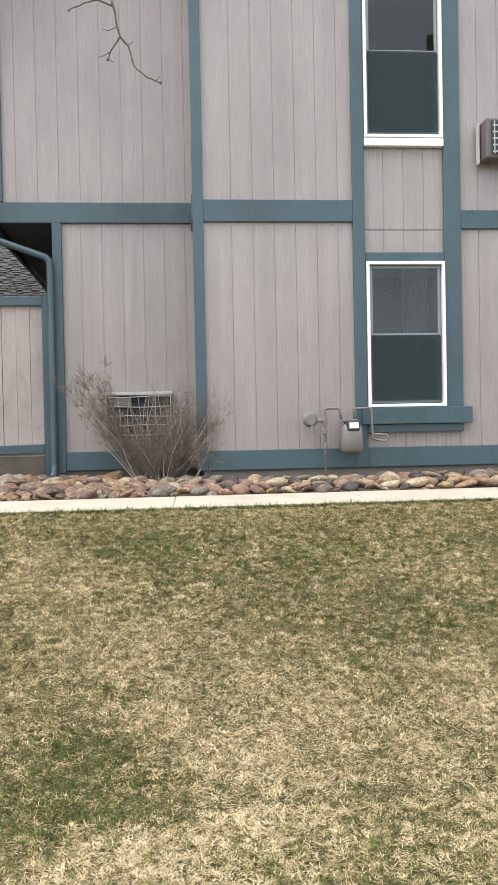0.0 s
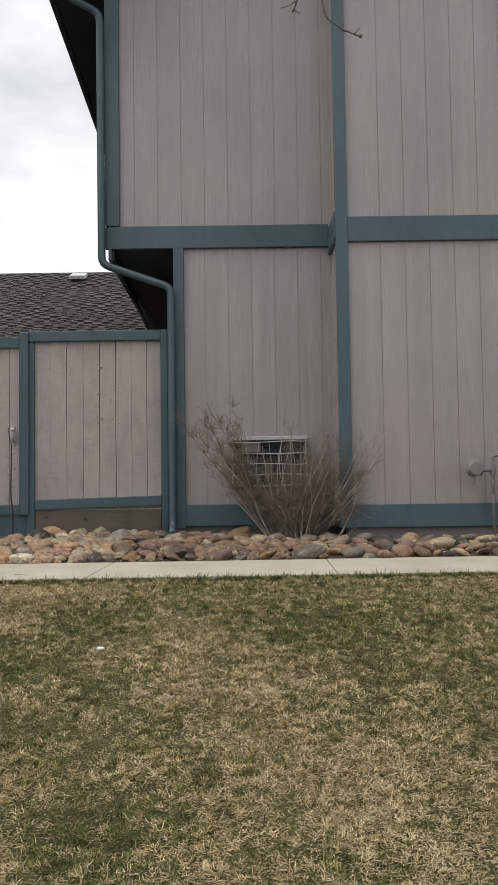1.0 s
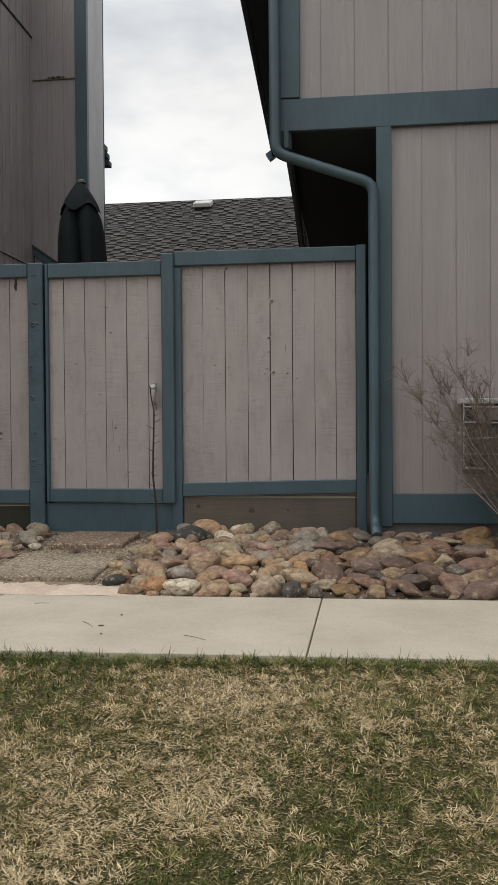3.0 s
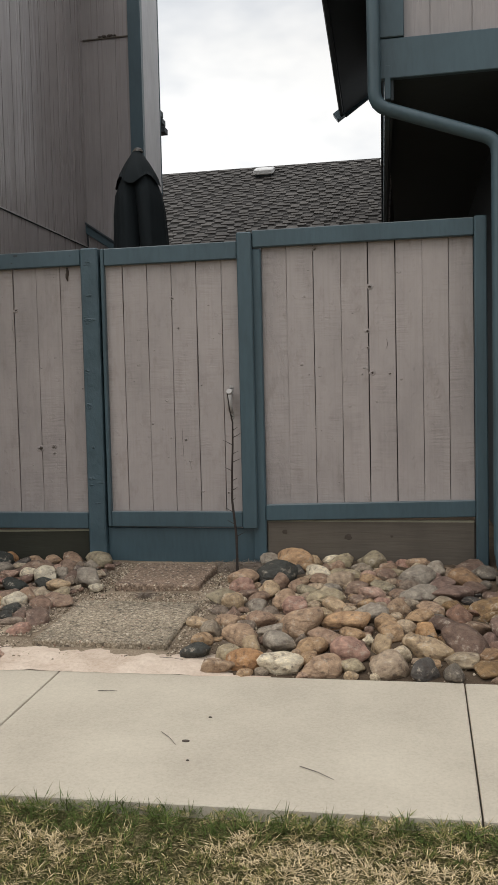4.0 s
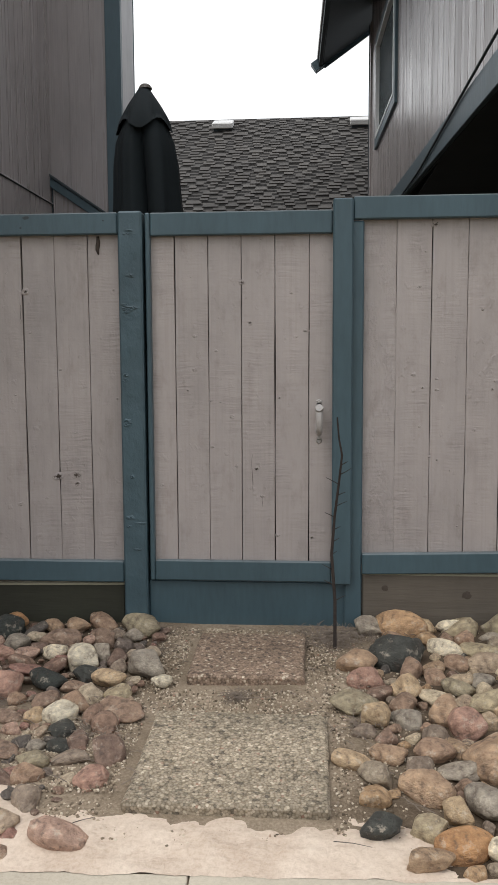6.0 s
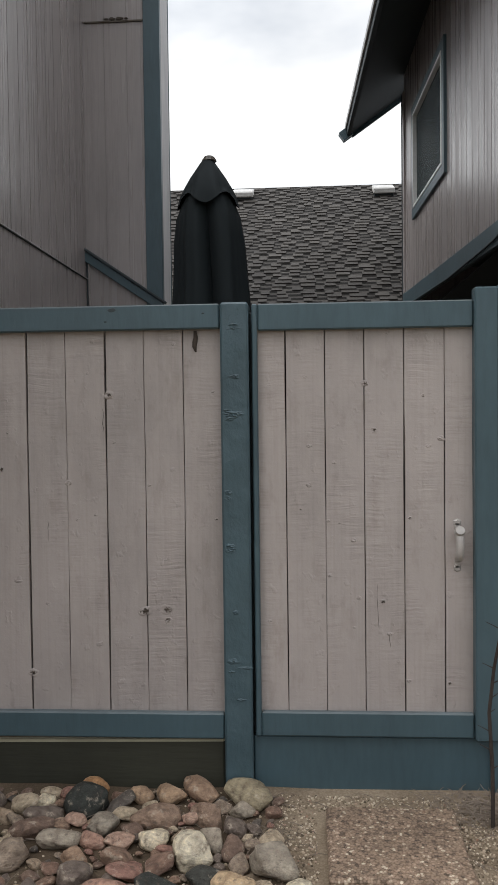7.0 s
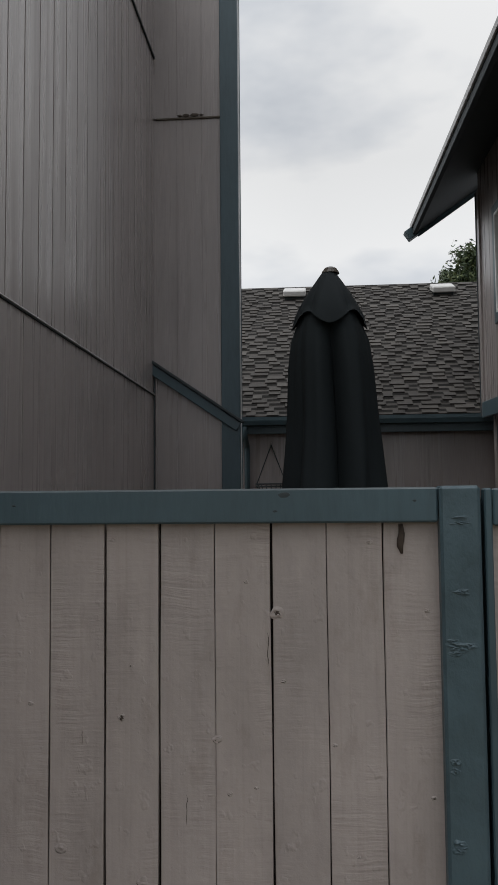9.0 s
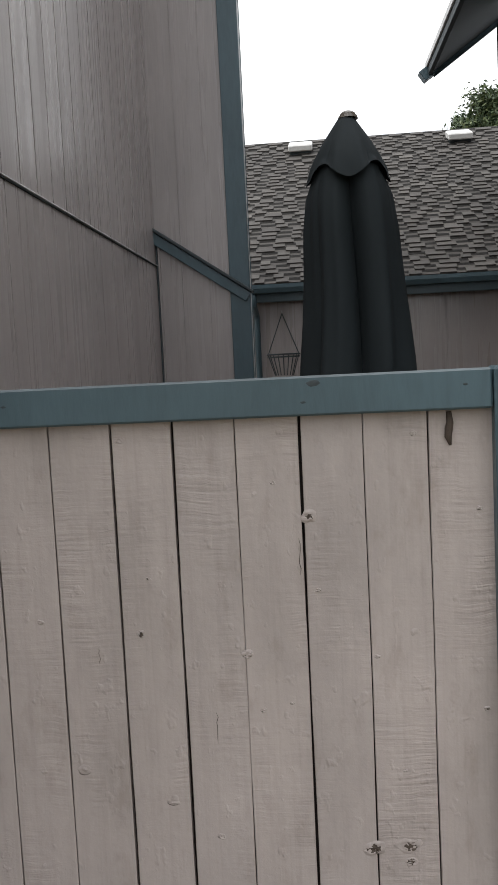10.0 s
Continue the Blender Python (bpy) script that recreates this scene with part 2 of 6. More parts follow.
# ---- ground ----
LAWN = [(-400, -1.3), (-2, -1.15), (0, -1.1), (1.1, -1.07), (2.0, -0.98), (2.8, -0.85), (3.4, -0.67), (3.9, -0.52), (4.4, -0.39), (4.8, -0.305), (5.4, -0.205), (6.0, -0.128), (6.07, -0.128), (6.13, -0.26),
        (6.9, -0.26), (6.98, -0.135), (7.2, -0.10), (7.8, -0.06), (8.5, -0.04), (9.2, -0.02), (600, 0.0)]
LAWN_AT, LAWN_Z = [p[0] for p in LAWN], [p[1] for p in LAWN]
WALK_NEAR, WALK_FAR = 6.08, 7.05


def walk_y(x):
    """How far the footpath lies beyond its place at x = 0."""
    return 0.03 * np.clip(x, -8.0, 10.0)


def ground_z(x, y):
    return np.interp(y - walk_y(x), LAWN_AT, LAWN_Z)


def lump(x, y):
    return 0.025 * noise.noise((x * 0.9, y * 0.9, 0)) + 0.012 * noise.noise((x * 3.1, y * 3.1, 4))


m_, t_, b_ = material("patchy_turf", 0.95)
at_ = place_of(t_)
patch_ = noise_of(t_, at_, 1.6, 5.0, 0.65)
fine_ = noise_of(t_, at_, 115, 5.0, 0.75)
c_ = ramp(t_, patch_, [(0.4, (0.06, 0.066, 0.024)), (0.5, (0.11, 0.10, 0.042)), (0.62, (0.19, 0.155, 0.075))])
# near-black flecks put the shade between blades into the turf's colour
c_ = mix(t_, 0.6, c_, ramp(t_, fine_, [(0.40, (0.012, 0.014, 0.005)), (0.50, (0.07, 0.07, 0.026)), (0.58, (0.28, 0.23, 0.125)), (0.68, (0.52, 0.42, 0.26))]))
t_.links.new(c_, b_.inputs["Base Color"])
relief(t_, b_, fine_, 0.8, 0.03)
b_.inputs["Specular IOR Level"].default_value = 0.08
turf = m_


def build_ground():
    xs = [-400, -120, -40, -15] + [-8 + 0.2 * i for i in range(91)] + [15, 40, 120, 400]
    ys = [-400, -120, -40, -12, -5] + [-2 + 0.15 * i for i in range(53)] + [6.04, 6.08, 6.12, 6.2, 6.5, 6.8, 6.9, 6.98, 7.05, 7.15] + [7.3 + 0.1 * i for i in range(20)] + [10, 14, 20, 40, 120, 400]
    bm = bmesh.new()
    grid = [[bm.verts.new((x, y + walk_y(x) * float(np.interp(y, (2.5, 5.6, 7.1, 9.2), (0, 1, 1, 0))), 0)) for x in xs] for y in ys]
    for row in grid:
        for v in row:
            near = abs(v.co.x) < 9 and v.co.y < 6.0
            v.co.z = ground_z(v.co.x, v.co.y) + (lump(v.co.x, v.co.y) if near or v.co.y > 7.3 and v.co.y < 9 else 0.0)
    for r in range(len(ys) - 1):
        for c in range(len(xs) - 1):
            f = bm.faces.new((grid[r][c], grid[r][c + 1], grid[r + 1][c + 1], grid[r + 1][c]))
            f.smooth = True
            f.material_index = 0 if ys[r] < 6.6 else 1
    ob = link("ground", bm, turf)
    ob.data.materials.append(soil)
    return tagged(ob, "patchy spring lawn sloping down from a sandy planting bed", "ground", kind="structure")


build_ground()

pavement = thing("pavement", "pale broom-finished concrete footpath with sawn joints", "pavement", kind="structure")
for i in range(12):
    a, b = -9.11 + 1.5 * i, -9.11 + 1.5 * (i + 1)
    bm = bmesh.new()
    block(bm, a + 0.0025, b - 0.0025, WALK_NEAR, WALK_FAR, -0.35, -0.115, bevel=0.003)
    for v in bm.verts:
        v.co.x += (0.05 if i + (v.co.x > (a + b) / 2) < 6 else -0.02) * (WALK_FAR - v.co.y)
        v.co.y += walk_y(v.co.x)
        v.co.z += 0.0008 * ((i * 7) % 3 - 1)
    part("slab", bm, concrete, pavement)

# ---- apartment building ----
FR, FL, TOP = 8.02, 8.64, 6.0
flats = thing("apartment_building", "two-storey apartment building in taupe grooved siding with slate blue trim", "building")
for dims in ((1.66, 3.2, 8.055, 8.2, -0.1, TOP), (4.1, 9.2, 8.055, 8.2, -0.1, TOP), (3.2, 4.1, 8.06, 8.2, 2.08, 3.14), (3.2, 4.1, 8.06, 8.2, -0.1, 0.6),
             (0.21, 1.7, 8.675, 8.8, -0.1, 2.6), (-0.36, 1.7, 8.675, 8.8, 2.6, TOP), (-0.5, 9.2, 15.8, 15.95, 0.0, TOP), (9.1, 9.2, 8.2, 15.8, 0.0, TOP)):
    box_part("wall", dims, siding_paint, flats, bevel=0)
box_part("foundation", (0.2, 1.7, 8.655, 8.675, -0.2, 0.06), foundation, flats, bevel=0)
box_part("foundation", (1.66, 9.2, 8.035, 8.055, -0.2, 0.06), foundation, flats, bevel=0)
for x, y, length, z0, z1, first, step in ((1.69, FR, 1.46, 0.23, 2.435, 0.28, 0.2065), (1.69, FR, 1.46, 2.625, TOP, 0.28, 0.2065), (0.28, FL, 1.36, 0.23, 2.57, 0.196, 0.2105),
                                          (-0.30, FL, 1.94, 2.75, TOP, 0.144, 0.2125), (3.25, FR + 0.012, 0.81, 2.36, 3.15, 0.205, 0.2), (3.25, FR + 0.014, 0.81, 2.12, 2.352, 0.205, 0.2),
                                          (3.25, FR + 0.012, 0.97, 0.23, 0.42, 0.2, 0.2), (4.2, FR, 5.0, 0.23, 2.37, 0.2, 0.2065), (4.2, FR, 5.0, 2.53, TOP, 0.2, 0.2065)):
    part("siding_panel", siding(length, z0, z1, first, step, on_wall(x, y, 0)), siding_paint, flats)
part("siding_panel", siding(0.60, 0.05, TOP, 0.15, 0.2065, on_wall(1.62, 8.645, 0, -90)), siding_paint, flats)
for dims in ((1.60, 1.70, 7.985, 8.05, 0.05, TOP), (3.145, 3.262, 7.985, 8.05, 0.05, TOP), (4.05, 4.215, 7.985, 8.05, 0.625, TOP),
             (1.70, 3.145, 7.99, 8.019, 2.425, 2.635), (1.70, 3.145, 7.99, 8.019, 0.05, 0.24), (3.262, 9.2, 7.99, 8.019, 0.05, 0.24), (4.215, 9.2, 7.99, 8.019, 2.36, 2.54),
             (3.262, 4.05, 7.99, 8.03, 2.045, 2.13), (3.2, 4.29, 7.94, 7.984, 0.465, 0.625), (3.262, 4.215, 7.975, 8.03, 0.385, 0.462),
             (0.19, 0.285, 8.60, 8.67, 0.03, 2.56), (-0.42, -0.29, 8.60, 8.67, 2.77, TOP), (-0.42, 1.60, 8.603, 8.639, 2.56, 2.765), (0.285, 1.60, 8.603, 8.639, 0.05, 0.24)):
    box_part("trim_board", dims, trim_paint, flats)


for z0, z1 in ((2.475, 2.70), (0.05, 0.24)):
    box_part("trim_board", (1.592, 1.619, 8.052, 8.601, z0, z1), trim_paint, flats)


def pane_glass():
    m, tree, b = material("window_glass", 0.02)
    b.inputs["Base Color"].default_value = (0.80, 0.86, 0.86, 1)
    b.inputs["Transmission Weight"].default_value = 1.0
    b.inputs["IOR"].default_value = 1.45
    return m


glass = pane_glass()
metal = painted("grey_metal", (0.42, 0.41, 0.40), (30, 30, 30), 0.45, 0.1, 0.15)
grey_sash = painted("grey_sash", (0.22, 0.26, 0.28), (20, 20, 20), 0.5, 0.05, 0.08)
m_, t_, b_ = material("insect_screen", 0.8)
# teal tint puts the panes' cool reflection into the screen's colour
b_.inputs["Base Color"].default_value = (0.020, 0.036, 0.040, 1)
thin_ = t_.nodes.new("ShaderNodeBsdfTransparent")
both_ = t_.nodes.new("ShaderNodeMixShader")
both_.inputs[0].default_value = 0.62
t_.links.new(thin_.outputs[0], both_.inputs[1])
t_.links.new(b_.outputs[0], both_.inputs[2])
t_.links.new(both_.outputs[0], t_.nodes["Material Output"].inputs[0])
tinted_screen = m_


def frame_of(name, x0, x1, z0, z1, wide, y0, y1, mat, parent, m=None, bevel=0.003):
    bm = bmesh.new()
    for dims in ((x0, x0 + wide, y0, y1, z0, z1), (x1 - wide, x1, y0, y1, z0, z1), (x0 + wide, x1 - wide, y0, y1, z0, z0 + wide), (x0 + wide, x1 - wide, y0, y1, z1 - wide, z1)):
        block(bm, *dims, bevel=bevel, m=m)
    return part(name, bm, mat, parent)


def hung_window(parent, x0, x1, z0, z1, y, middle, m=None):
    """A white framed double-hung window with grey sashes."""
    w = frame_of("window", x0, x1, z0, z1, 0.030, y - 0.03, y + 0.06, white_paint, parent, m)
    frame_of("sash", x0 + 0.037, x1 - 0.037, middle - 0.02, z1 - 0.037, 0.028, y + 0.012, y + 0.035, grey_sash, w, m)
    frame_of("sash", x0 + 0.037, x1 - 0.037, z0 + 0.037, middle + 0.015, 0.036, y + 0.036, y + 0.058, grey_sash, w, m)
    for a, b, at in ((middle + 0.008, z1 - 0.065, y + 0.022), (z0 + 0.073, middle - 0.021, y + 0.046)):
        box_part("pane", (x0 + 0.066, x1 - 0.066, at, at + 0.004, a, b), glass, w, bevel=0, m=m).visible_shadow = False
    box_part("screen", (x0 + 0.05, x1 - 0.05, y + 0.004, y + 0.007, z0 + 0.06, middle - 0.005), tinted_screen, w, bevel=0, m=m)
    return w


hung_window(flats, 3.268, 4.046, 0.63, 2.042, 8.0, 1.335)
hung_window(flats, 3.268, 4.046, 3.235, 5.2, 8.0, 4.08)
box_part("window_sill", (3.264, 4.048, 7.97, 8.03, 3.152, 3.228), white_paint, flats)
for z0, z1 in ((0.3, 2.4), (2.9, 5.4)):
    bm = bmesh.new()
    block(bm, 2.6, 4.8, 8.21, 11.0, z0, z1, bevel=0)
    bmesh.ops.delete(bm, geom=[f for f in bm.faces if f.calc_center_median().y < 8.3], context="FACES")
    part("room", bm, room_shade, flats)
for x0, x1, z0, z1 in ((3.70, 3.98, 0.55, 2.1),):
    bm = bmesh.new()
    n = 40
    row = [(x0 + (x1 - x0) * i / n, 8.32 + 0.025 * math.sin(i * 1.15) + 0.008 * math.sin(i * 2.7)) for i in range(n + 1)]
    low, high = [bm.verts.new((x, y, z0)) for x, y in row], [bm.verts.new((x, y, z1)) for x, y in row]
    for i in range(n):
        bm.faces.new((low[i], low[i + 1], high[i + 1], high[i])).smooth = True
    bmesh.ops.solidify(bm, geom=bm.faces[:], thickness=0.004)
    part("curtain", bm, cloth, flats)

# the long side wall over the recessed porch
SIDE = math.degrees(math.atan2(-7.41, 0.22))
side = on_wall(-0.58, 16.05, 0, SIDE)
W0, W1, WZ0, WZ1 = 0.82, 2.50, 3.685, 4.76
for u0, u1, z0, z1 in ((0.0, W0, 2.74, 5.9), (W1, 7.38, 2.65, 5.9), (W0, W1, 2.70, WZ0), (W0, W1, WZ1, 5.9)):
    part("siding_panel", siding(u1 - u0, z0, z1, 0.07, 0.2032, side @ Matrix.Translation((u0, 0, 0)), groove=0.010, deep=0.009), siding_paint, flats)
frame_of("trim_board", W0 - 0.09, W1 + 0.09, WZ0 - 0.09, WZ1 + 0.09, 0.10, -0.03, 0.02, trim_paint, flats, side)
w = frame_of("window", W0 + 0.012, W1 - 0.012, WZ0 + 0.012, WZ1 - 0.012, 0.030, -0.036, 0.06, white_paint, flats, side)
for a, b in ((W0 + 0.045, W1 - 0.045),):
    box_part("pane", (a, b, 0.02, 0.024, WZ0 + 0.045, WZ1 - 0.045), glass, w, m=side, bevel=0).visible_shadow = False
box_part("screen", (W0 + 0.04, W1 - 0.04, 0.008, 0.011, WZ0 + 0.04, WZ1 - 0.04), tinted_screen, w, m=side, bevel=0)
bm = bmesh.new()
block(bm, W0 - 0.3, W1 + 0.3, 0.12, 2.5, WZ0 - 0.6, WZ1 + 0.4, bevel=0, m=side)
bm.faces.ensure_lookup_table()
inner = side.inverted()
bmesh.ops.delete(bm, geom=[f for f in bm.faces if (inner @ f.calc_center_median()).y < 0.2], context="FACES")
part("room", bm, room_shade, flats)
sag = pose(-0.58, 16.05, 0, 0, 1.7, SIDE)
box_part("trim_board", (-0.02, 7.37, -0.035, -0.003, 2.675, 2.85), trim_paint, flats, m=sag)
box_part("corner_board", (-0.025, 0.085, -0.022, 0.06, 2.70, 5.3), siding_paint, flats, m=side)
box_part("corner_edge", (-0.05, -0.027, -0.03, 0.08, 2.70, 5.3), dark_and_shade, flats, "dark edge strip", m=side)
# dark strip in place of the shade behind the sagging trim
box_part("trim_liner", (0.0, 7.35, -0.002, 0.012, 2.675, 2.78), dark_and_shade, flats, m=sag, bevel=0)
# near-black porch surfaces: the overhang's shade is put into their colour
box_part("porch_back", (-0.50, 0.40, 15.70, 15.78, -0.1, 2.56), dark_and_shade, flats, bevel=0)
box_part("soffit", (-0.40, 0.285, 8.641, 15.7, 2.563, 2.573), dark_and_shade, flats, bevel=0)
box_part("porch_wall", (0.28, 0.40, 8.81, 15.8, -0.1, 2.56), dark_and_shade, flats, "wall under the overhang, its shade put into a near-black colour", bevel=0)
# open eaves along the side
bm = bmesh.new()
EV = [(-0.61, 5.12), (-0.63, 5.20), (-0.60, 5.23), (3.8, 8.31), (3.8, 8.20), (-0.57, 5.12)]
ends = [[bm.verts.new(side @ Vector((u, y, z))) for y, z in EV] for u in (-0.88, 8.0)]
for i in range(len(EV)):
    j = (i + 1) % len(EV)
    bm.faces.new((ends[0][i], ends[0][j], ends[1][j], ends[1][i]))
bm.faces.new(ends[0]), bm.faces.new(list(reversed(ends[1])))
bmesh.ops.recalc_face_normals(bm, faces=bm.faces[:])
roof = part("roof", bm, dark_and_shade, flats)
box_part("drip_edge", (-0.90, 8.0, -0.655, -0.634, 5.165, 5.23), metal, roof, m=side)
box_part("fascia", (-0.88, 8.0, -0.633, -0.585, 5.075, 5.19), dark_and_shade, roof, m=side)
box_part("eave_tail", (-0.925, -0.80, -0.135, 0.005, -0.155, -0.03), trim_paint, roof, "slate blue eave end", m=side @ pose(0, -0.645, 5.215, math.degrees(math.atan(0.7)), 0, 0))
box_part("barge_board", (-0.915, -0.882, 0, 2.4, -0.17, -0.012), trim_paint, roof, m=side @ pose(0, -0.645, 5.215, math.degrees(math.atan(0.7)), 0, 0))


def tube(bm, points, radius, sides=8, square=0.0, cap=True):
    """A pipe along points; radius may be one number or one a point."""
    pts = [Vector(p) for p in points]
    radii = radius if isinstance(radius, (list, tuple)) else [radius] * len(pts)
    rings = []
    up = Vector((0.31, 0.87, 0.38))
    for i, p in enumerate(pts):
        d = (pts[min(i + 1, len(pts) - 1)] - pts[max(i - 1, 0)]).normalized()
        a = (up - d * up.dot(d)).normalized()
        b = d.cross(a)
        ring = []
        for k in range(sides):
            t = 2 * math.pi * (k + 0.5) / sides
            ring.append(bm.verts.new(p + (a * math.cos(t) + b * math.sin(t)) * radii[i]))
        rings.append(ring)
    for r, s in zip(rings, rings[1:]):
        for k in range(sides):
            f = bm.faces.new((r[k], r[(k + 1) % sides], s[(k + 1) % sides], s[k]))
            f.smooth = sides > 5
    if cap:
        bm.faces.new(list(reversed(rings[0]))), bm.faces.new(rings[-1])


def bends(points, r=0.05, n=4):
    """Rounds the corners of a polyline."""
    pts = [Vector(p) for p in points]
    out = [pts[0]]
    for a, b, c in zip(pts, pts[1:], pts[2:]):
        k = min(r, (a - b).length / 2.1, (c - b).length / 2.1)
        s, e = b + (a - b).normalized() * k, b + (c - b).normalized() * k
        for i in range(n + 1):
            t = i / n
            out.append(s * (1 - t) ** 2 + b * 2 * t * (1 - t) + e * t * t)
    return out + [pts[-1]]


bm = bmesh.new()
tube(bm, bends([(-1.02, 8.40, 5.10), (-0.95, 8.44, 4.95), (-0.452, 8.555, 4.72), (-0.445, 8.555, 2.41), (0.172, 8.555, 2.19), (0.172, 8.555, 0.06), (0.18, 8.40, -0.01)], 0.07), 0.035, 8)
part("downspout", bm, trim_paint, flats)
bm = bmesh.new()
wire = [side @ Vector((7.2 - 7.0 * i / 30, -0.046, float(np.interp(7.2 - 7.0 * i / 30, (0.2, 1.4, 2.8, 4.3, 5.5, 7.2), (2.67, 2.63, 2.585, 2.585, 2.65, 2.74))))) for i in range(31)]
tube(bm, wire, 0.008, 6)
tagged(link("cable", bm, dark_and_shade), "thin black cable along the side trim board", "cable")

# unseen wall added to close the lawn behind and darken the window reflections
across = thing("reflected_wall", "added plain taupe wall, unseen, reflected in the windows", "wall", kind="structure")
box_part("wall", (-45, 45, -30.4, -30.0, -1.4, 5.4), siding_paint, across, bevel=0)

# ---- gas meter ----
meter = thing("gas_meter", "grey gas meter with regulator and pipes on the wall", "gas meter")
PY = 7.86
meter_paint = painted("dull_meter_paint", (0.20, 0.183, 0.175), (30, 30, 30), 0.5, 0.1, 0.4)
bm = bmesh.new()
tube(bm, bends([(2.815, PY, -0.12), (2.815, PY, 0.625), (2.955, PY, 0.625), (2.975, PY, 0.50)], 0.03), 0.013, 8)
part("inlet_pipe", bm, meter_paint, meter)
bm = bmesh.new()
tube(bm, bends([(3.11, PY, 0.50), (3.085, PY, 0.615), (3.265, PY, 0.625), (3.275, PY, 0.325), (3.41, PY, 0.30), (3.43, PY, 0.36), (3.29, PY, 0.37), (3.29, 8.0, 0.37)], 0.025), 0.011, 8)
part("outlet_pipe", bm, meter_paint, meter)
for x, z, r, h in ((2.815, 0.50, 0.024, 0.07), (2.815, 0.27, 0.022, 0.06), (2.815, 0.40, 0.02, 0.05), (2.975, 0.50, 0.026, 0.03), (3.11, 0.50, 0.026, 0.03)):
    bm = bmesh.new()
    bmesh.ops.create_cone(bm, segments=8, radius1=r, radius2=r, depth=h, cap_ends=True, matrix=pose(x, PY, z))
    bmesh.ops.bevel(bm, geom=bm.edges[:], offset=0.004, segments=1, affect="EDGES")
    part("fitting", bm, meter_paint, meter)
bm = bmesh.new()
bmesh.ops.create_cone(bm, segments=20, radius1=0.075, radius2=0.05, depth=0.05, cap_ends=True, matrix=pose(2.675, PY - 0.01, 0.52, 90))
bmesh.ops.create_cone(bm, segments=20, radius1=0.055, radius2=0.07, depth=0.05, cap_ends=True, matrix=pose(2.675, PY + 0.045, 0.52, 90))
bmesh.ops.create_cone(bm, segments=10, radius1=0.03, radius2=0.025, depth=0.10, cap_ends=True, matrix=pose(2.69, PY, 0.43))
bmesh.ops.create_cone(bm, segments=10, radius1=0.02, radius2=0.02, depth=0.12, cap_ends=True, matrix=pose(2.755, PY, 0.51, 0, 90))
part("regulator", bm, meter_paint, meter)
bm = bmesh.new()
block(bm, 2.955, 3.175, PY - 0.09, PY + 0.07, 0.20, 0.47, bevel=0.03)
for v in bm.verts:
    if v.co.z > 0.4:
        v.co.x = 3.065 + (v.co.x - 3.065) * 0.86
for f in bm.faces:
    f.smooth = True
part("body", bm, meter_paint, meter)
bm = bmesh.new()
block(bm, 3.005, 3.135, PY - 0.10, PY + 0.06, 0.40, 0.505, bevel=0.015)
head = part("index_box", bm, dark_and_shade, meter, "dark index housing")
box_part("dial", (3.03, 3.12, PY - 0.106, PY - 0.098, 0.43, 0.485), white_paint, head, "white dial plate", 0.002)

# ---- air conditioners ----
wire_paint = painted("dull_wire_paint", (0.43, 0.41, 0.385), (30, 30, 30), 0.5, 0.1, 0.3)
aircon = thing("air_conditioner", "weathered through-wall air conditioner with louvred side grille", "air conditioner")
box_part("body", (4.41, 5.05, 7.80, 7.984, 2.99, 3.37), painted("brown_grey_casing", (0.115, 0.10, 0.095), (20, 20, 20), 0.5, 0.1, 0.3), aircon, "brown-grey metal casing", 0.012)
box_part("grille_recess", (4.455, 5.02, 7.792, 7.803, 3.02, 3.345), dark_and_shade, aircon, "dark grille opening", 0.003)
for i in range(5):
    box_part("slat", (4.47, 5.0, 7.785, 7.802, 3.04 + 0.062 * i, 3.055 + 0.062 * i), metal, aircon, bevel=0.002)
for i in range(7):
    box_part("slat", (4.48 + 0.08 * i, 4.49 + 0.08 * i, 7.776, 7.785, 3.02, 3.34), metal, aircon, bevel=0.002)
box_part("bracket", (4.375, 4.395, 7.93, 7.99, 2.97, 3.36), wire_paint, aircon)

wall_unit = thing("wall_air_conditioner", "low through-wall air conditioner behind a pale wire guard", "air conditioner")
box_part("sleeve", (0.72, 1.345, 8.50, 8.635, 0.37, 0.80), dark_and_shade, wall_unit, "dark sleeve", 0.01)
box_part("hood", (0.69, 1.37, 8.44, 8.637, 0.802, 0.835), metal, wall_unit, "pale metal hood")
dark_brown = painted("dark_brown_metal", (0.045, 0.036, 0.031), (30, 30, 30), 0.7, 0.2, 0.4)
for i in range(6):
    box_part("louvre", (0.735, 1.33, 8.482, 8.498, 0.42 + 0.064 * i, 0.432 + 0.064 * i), dark_brown, wall_unit, bevel=0.002)
box_part("coil", (0.79, 0.96, 8.476, 8.481, 0.70, 0.79), foundation, wall_unit, "pale finned coil", 0.002)
for z in (0.405, 0.50, 0.592, 0.685, 0.785):
    bm = bmesh.new()
    tube(bm, [(0.70 + 0.66 * i / 12, 8.432 - 0.006 * math.sin(i * 0.7 + z * 9), z + 0.005 * math.sin(i * 0.52 + z * 20)) for i in range(13)], 0.0075 if z < 0.45 else 0.0048, 6)
    part("guard_bar", bm, wire_paint, wall_unit, "pale wire")
for x in (0.705, 0.84, 0.93, 1.04, 1.13, 1.24, 1.352):
    bm = bmesh.new()
    edge = x < 0.71 or x > 1.35
    tube(bm, [(x + (0 if edge else 0.012 * math.sin(i * 0.6 + x * 30)), 8.438 - 0.005 * math.sin(i * 0.5 + x * 7), 0.40 + 0.40 * i / 8) for i in range(9)], 0.0045 if edge else 0.0026, 6)
    part("guard_bar", bm, wire_paint, wall_unit, "pale wire")

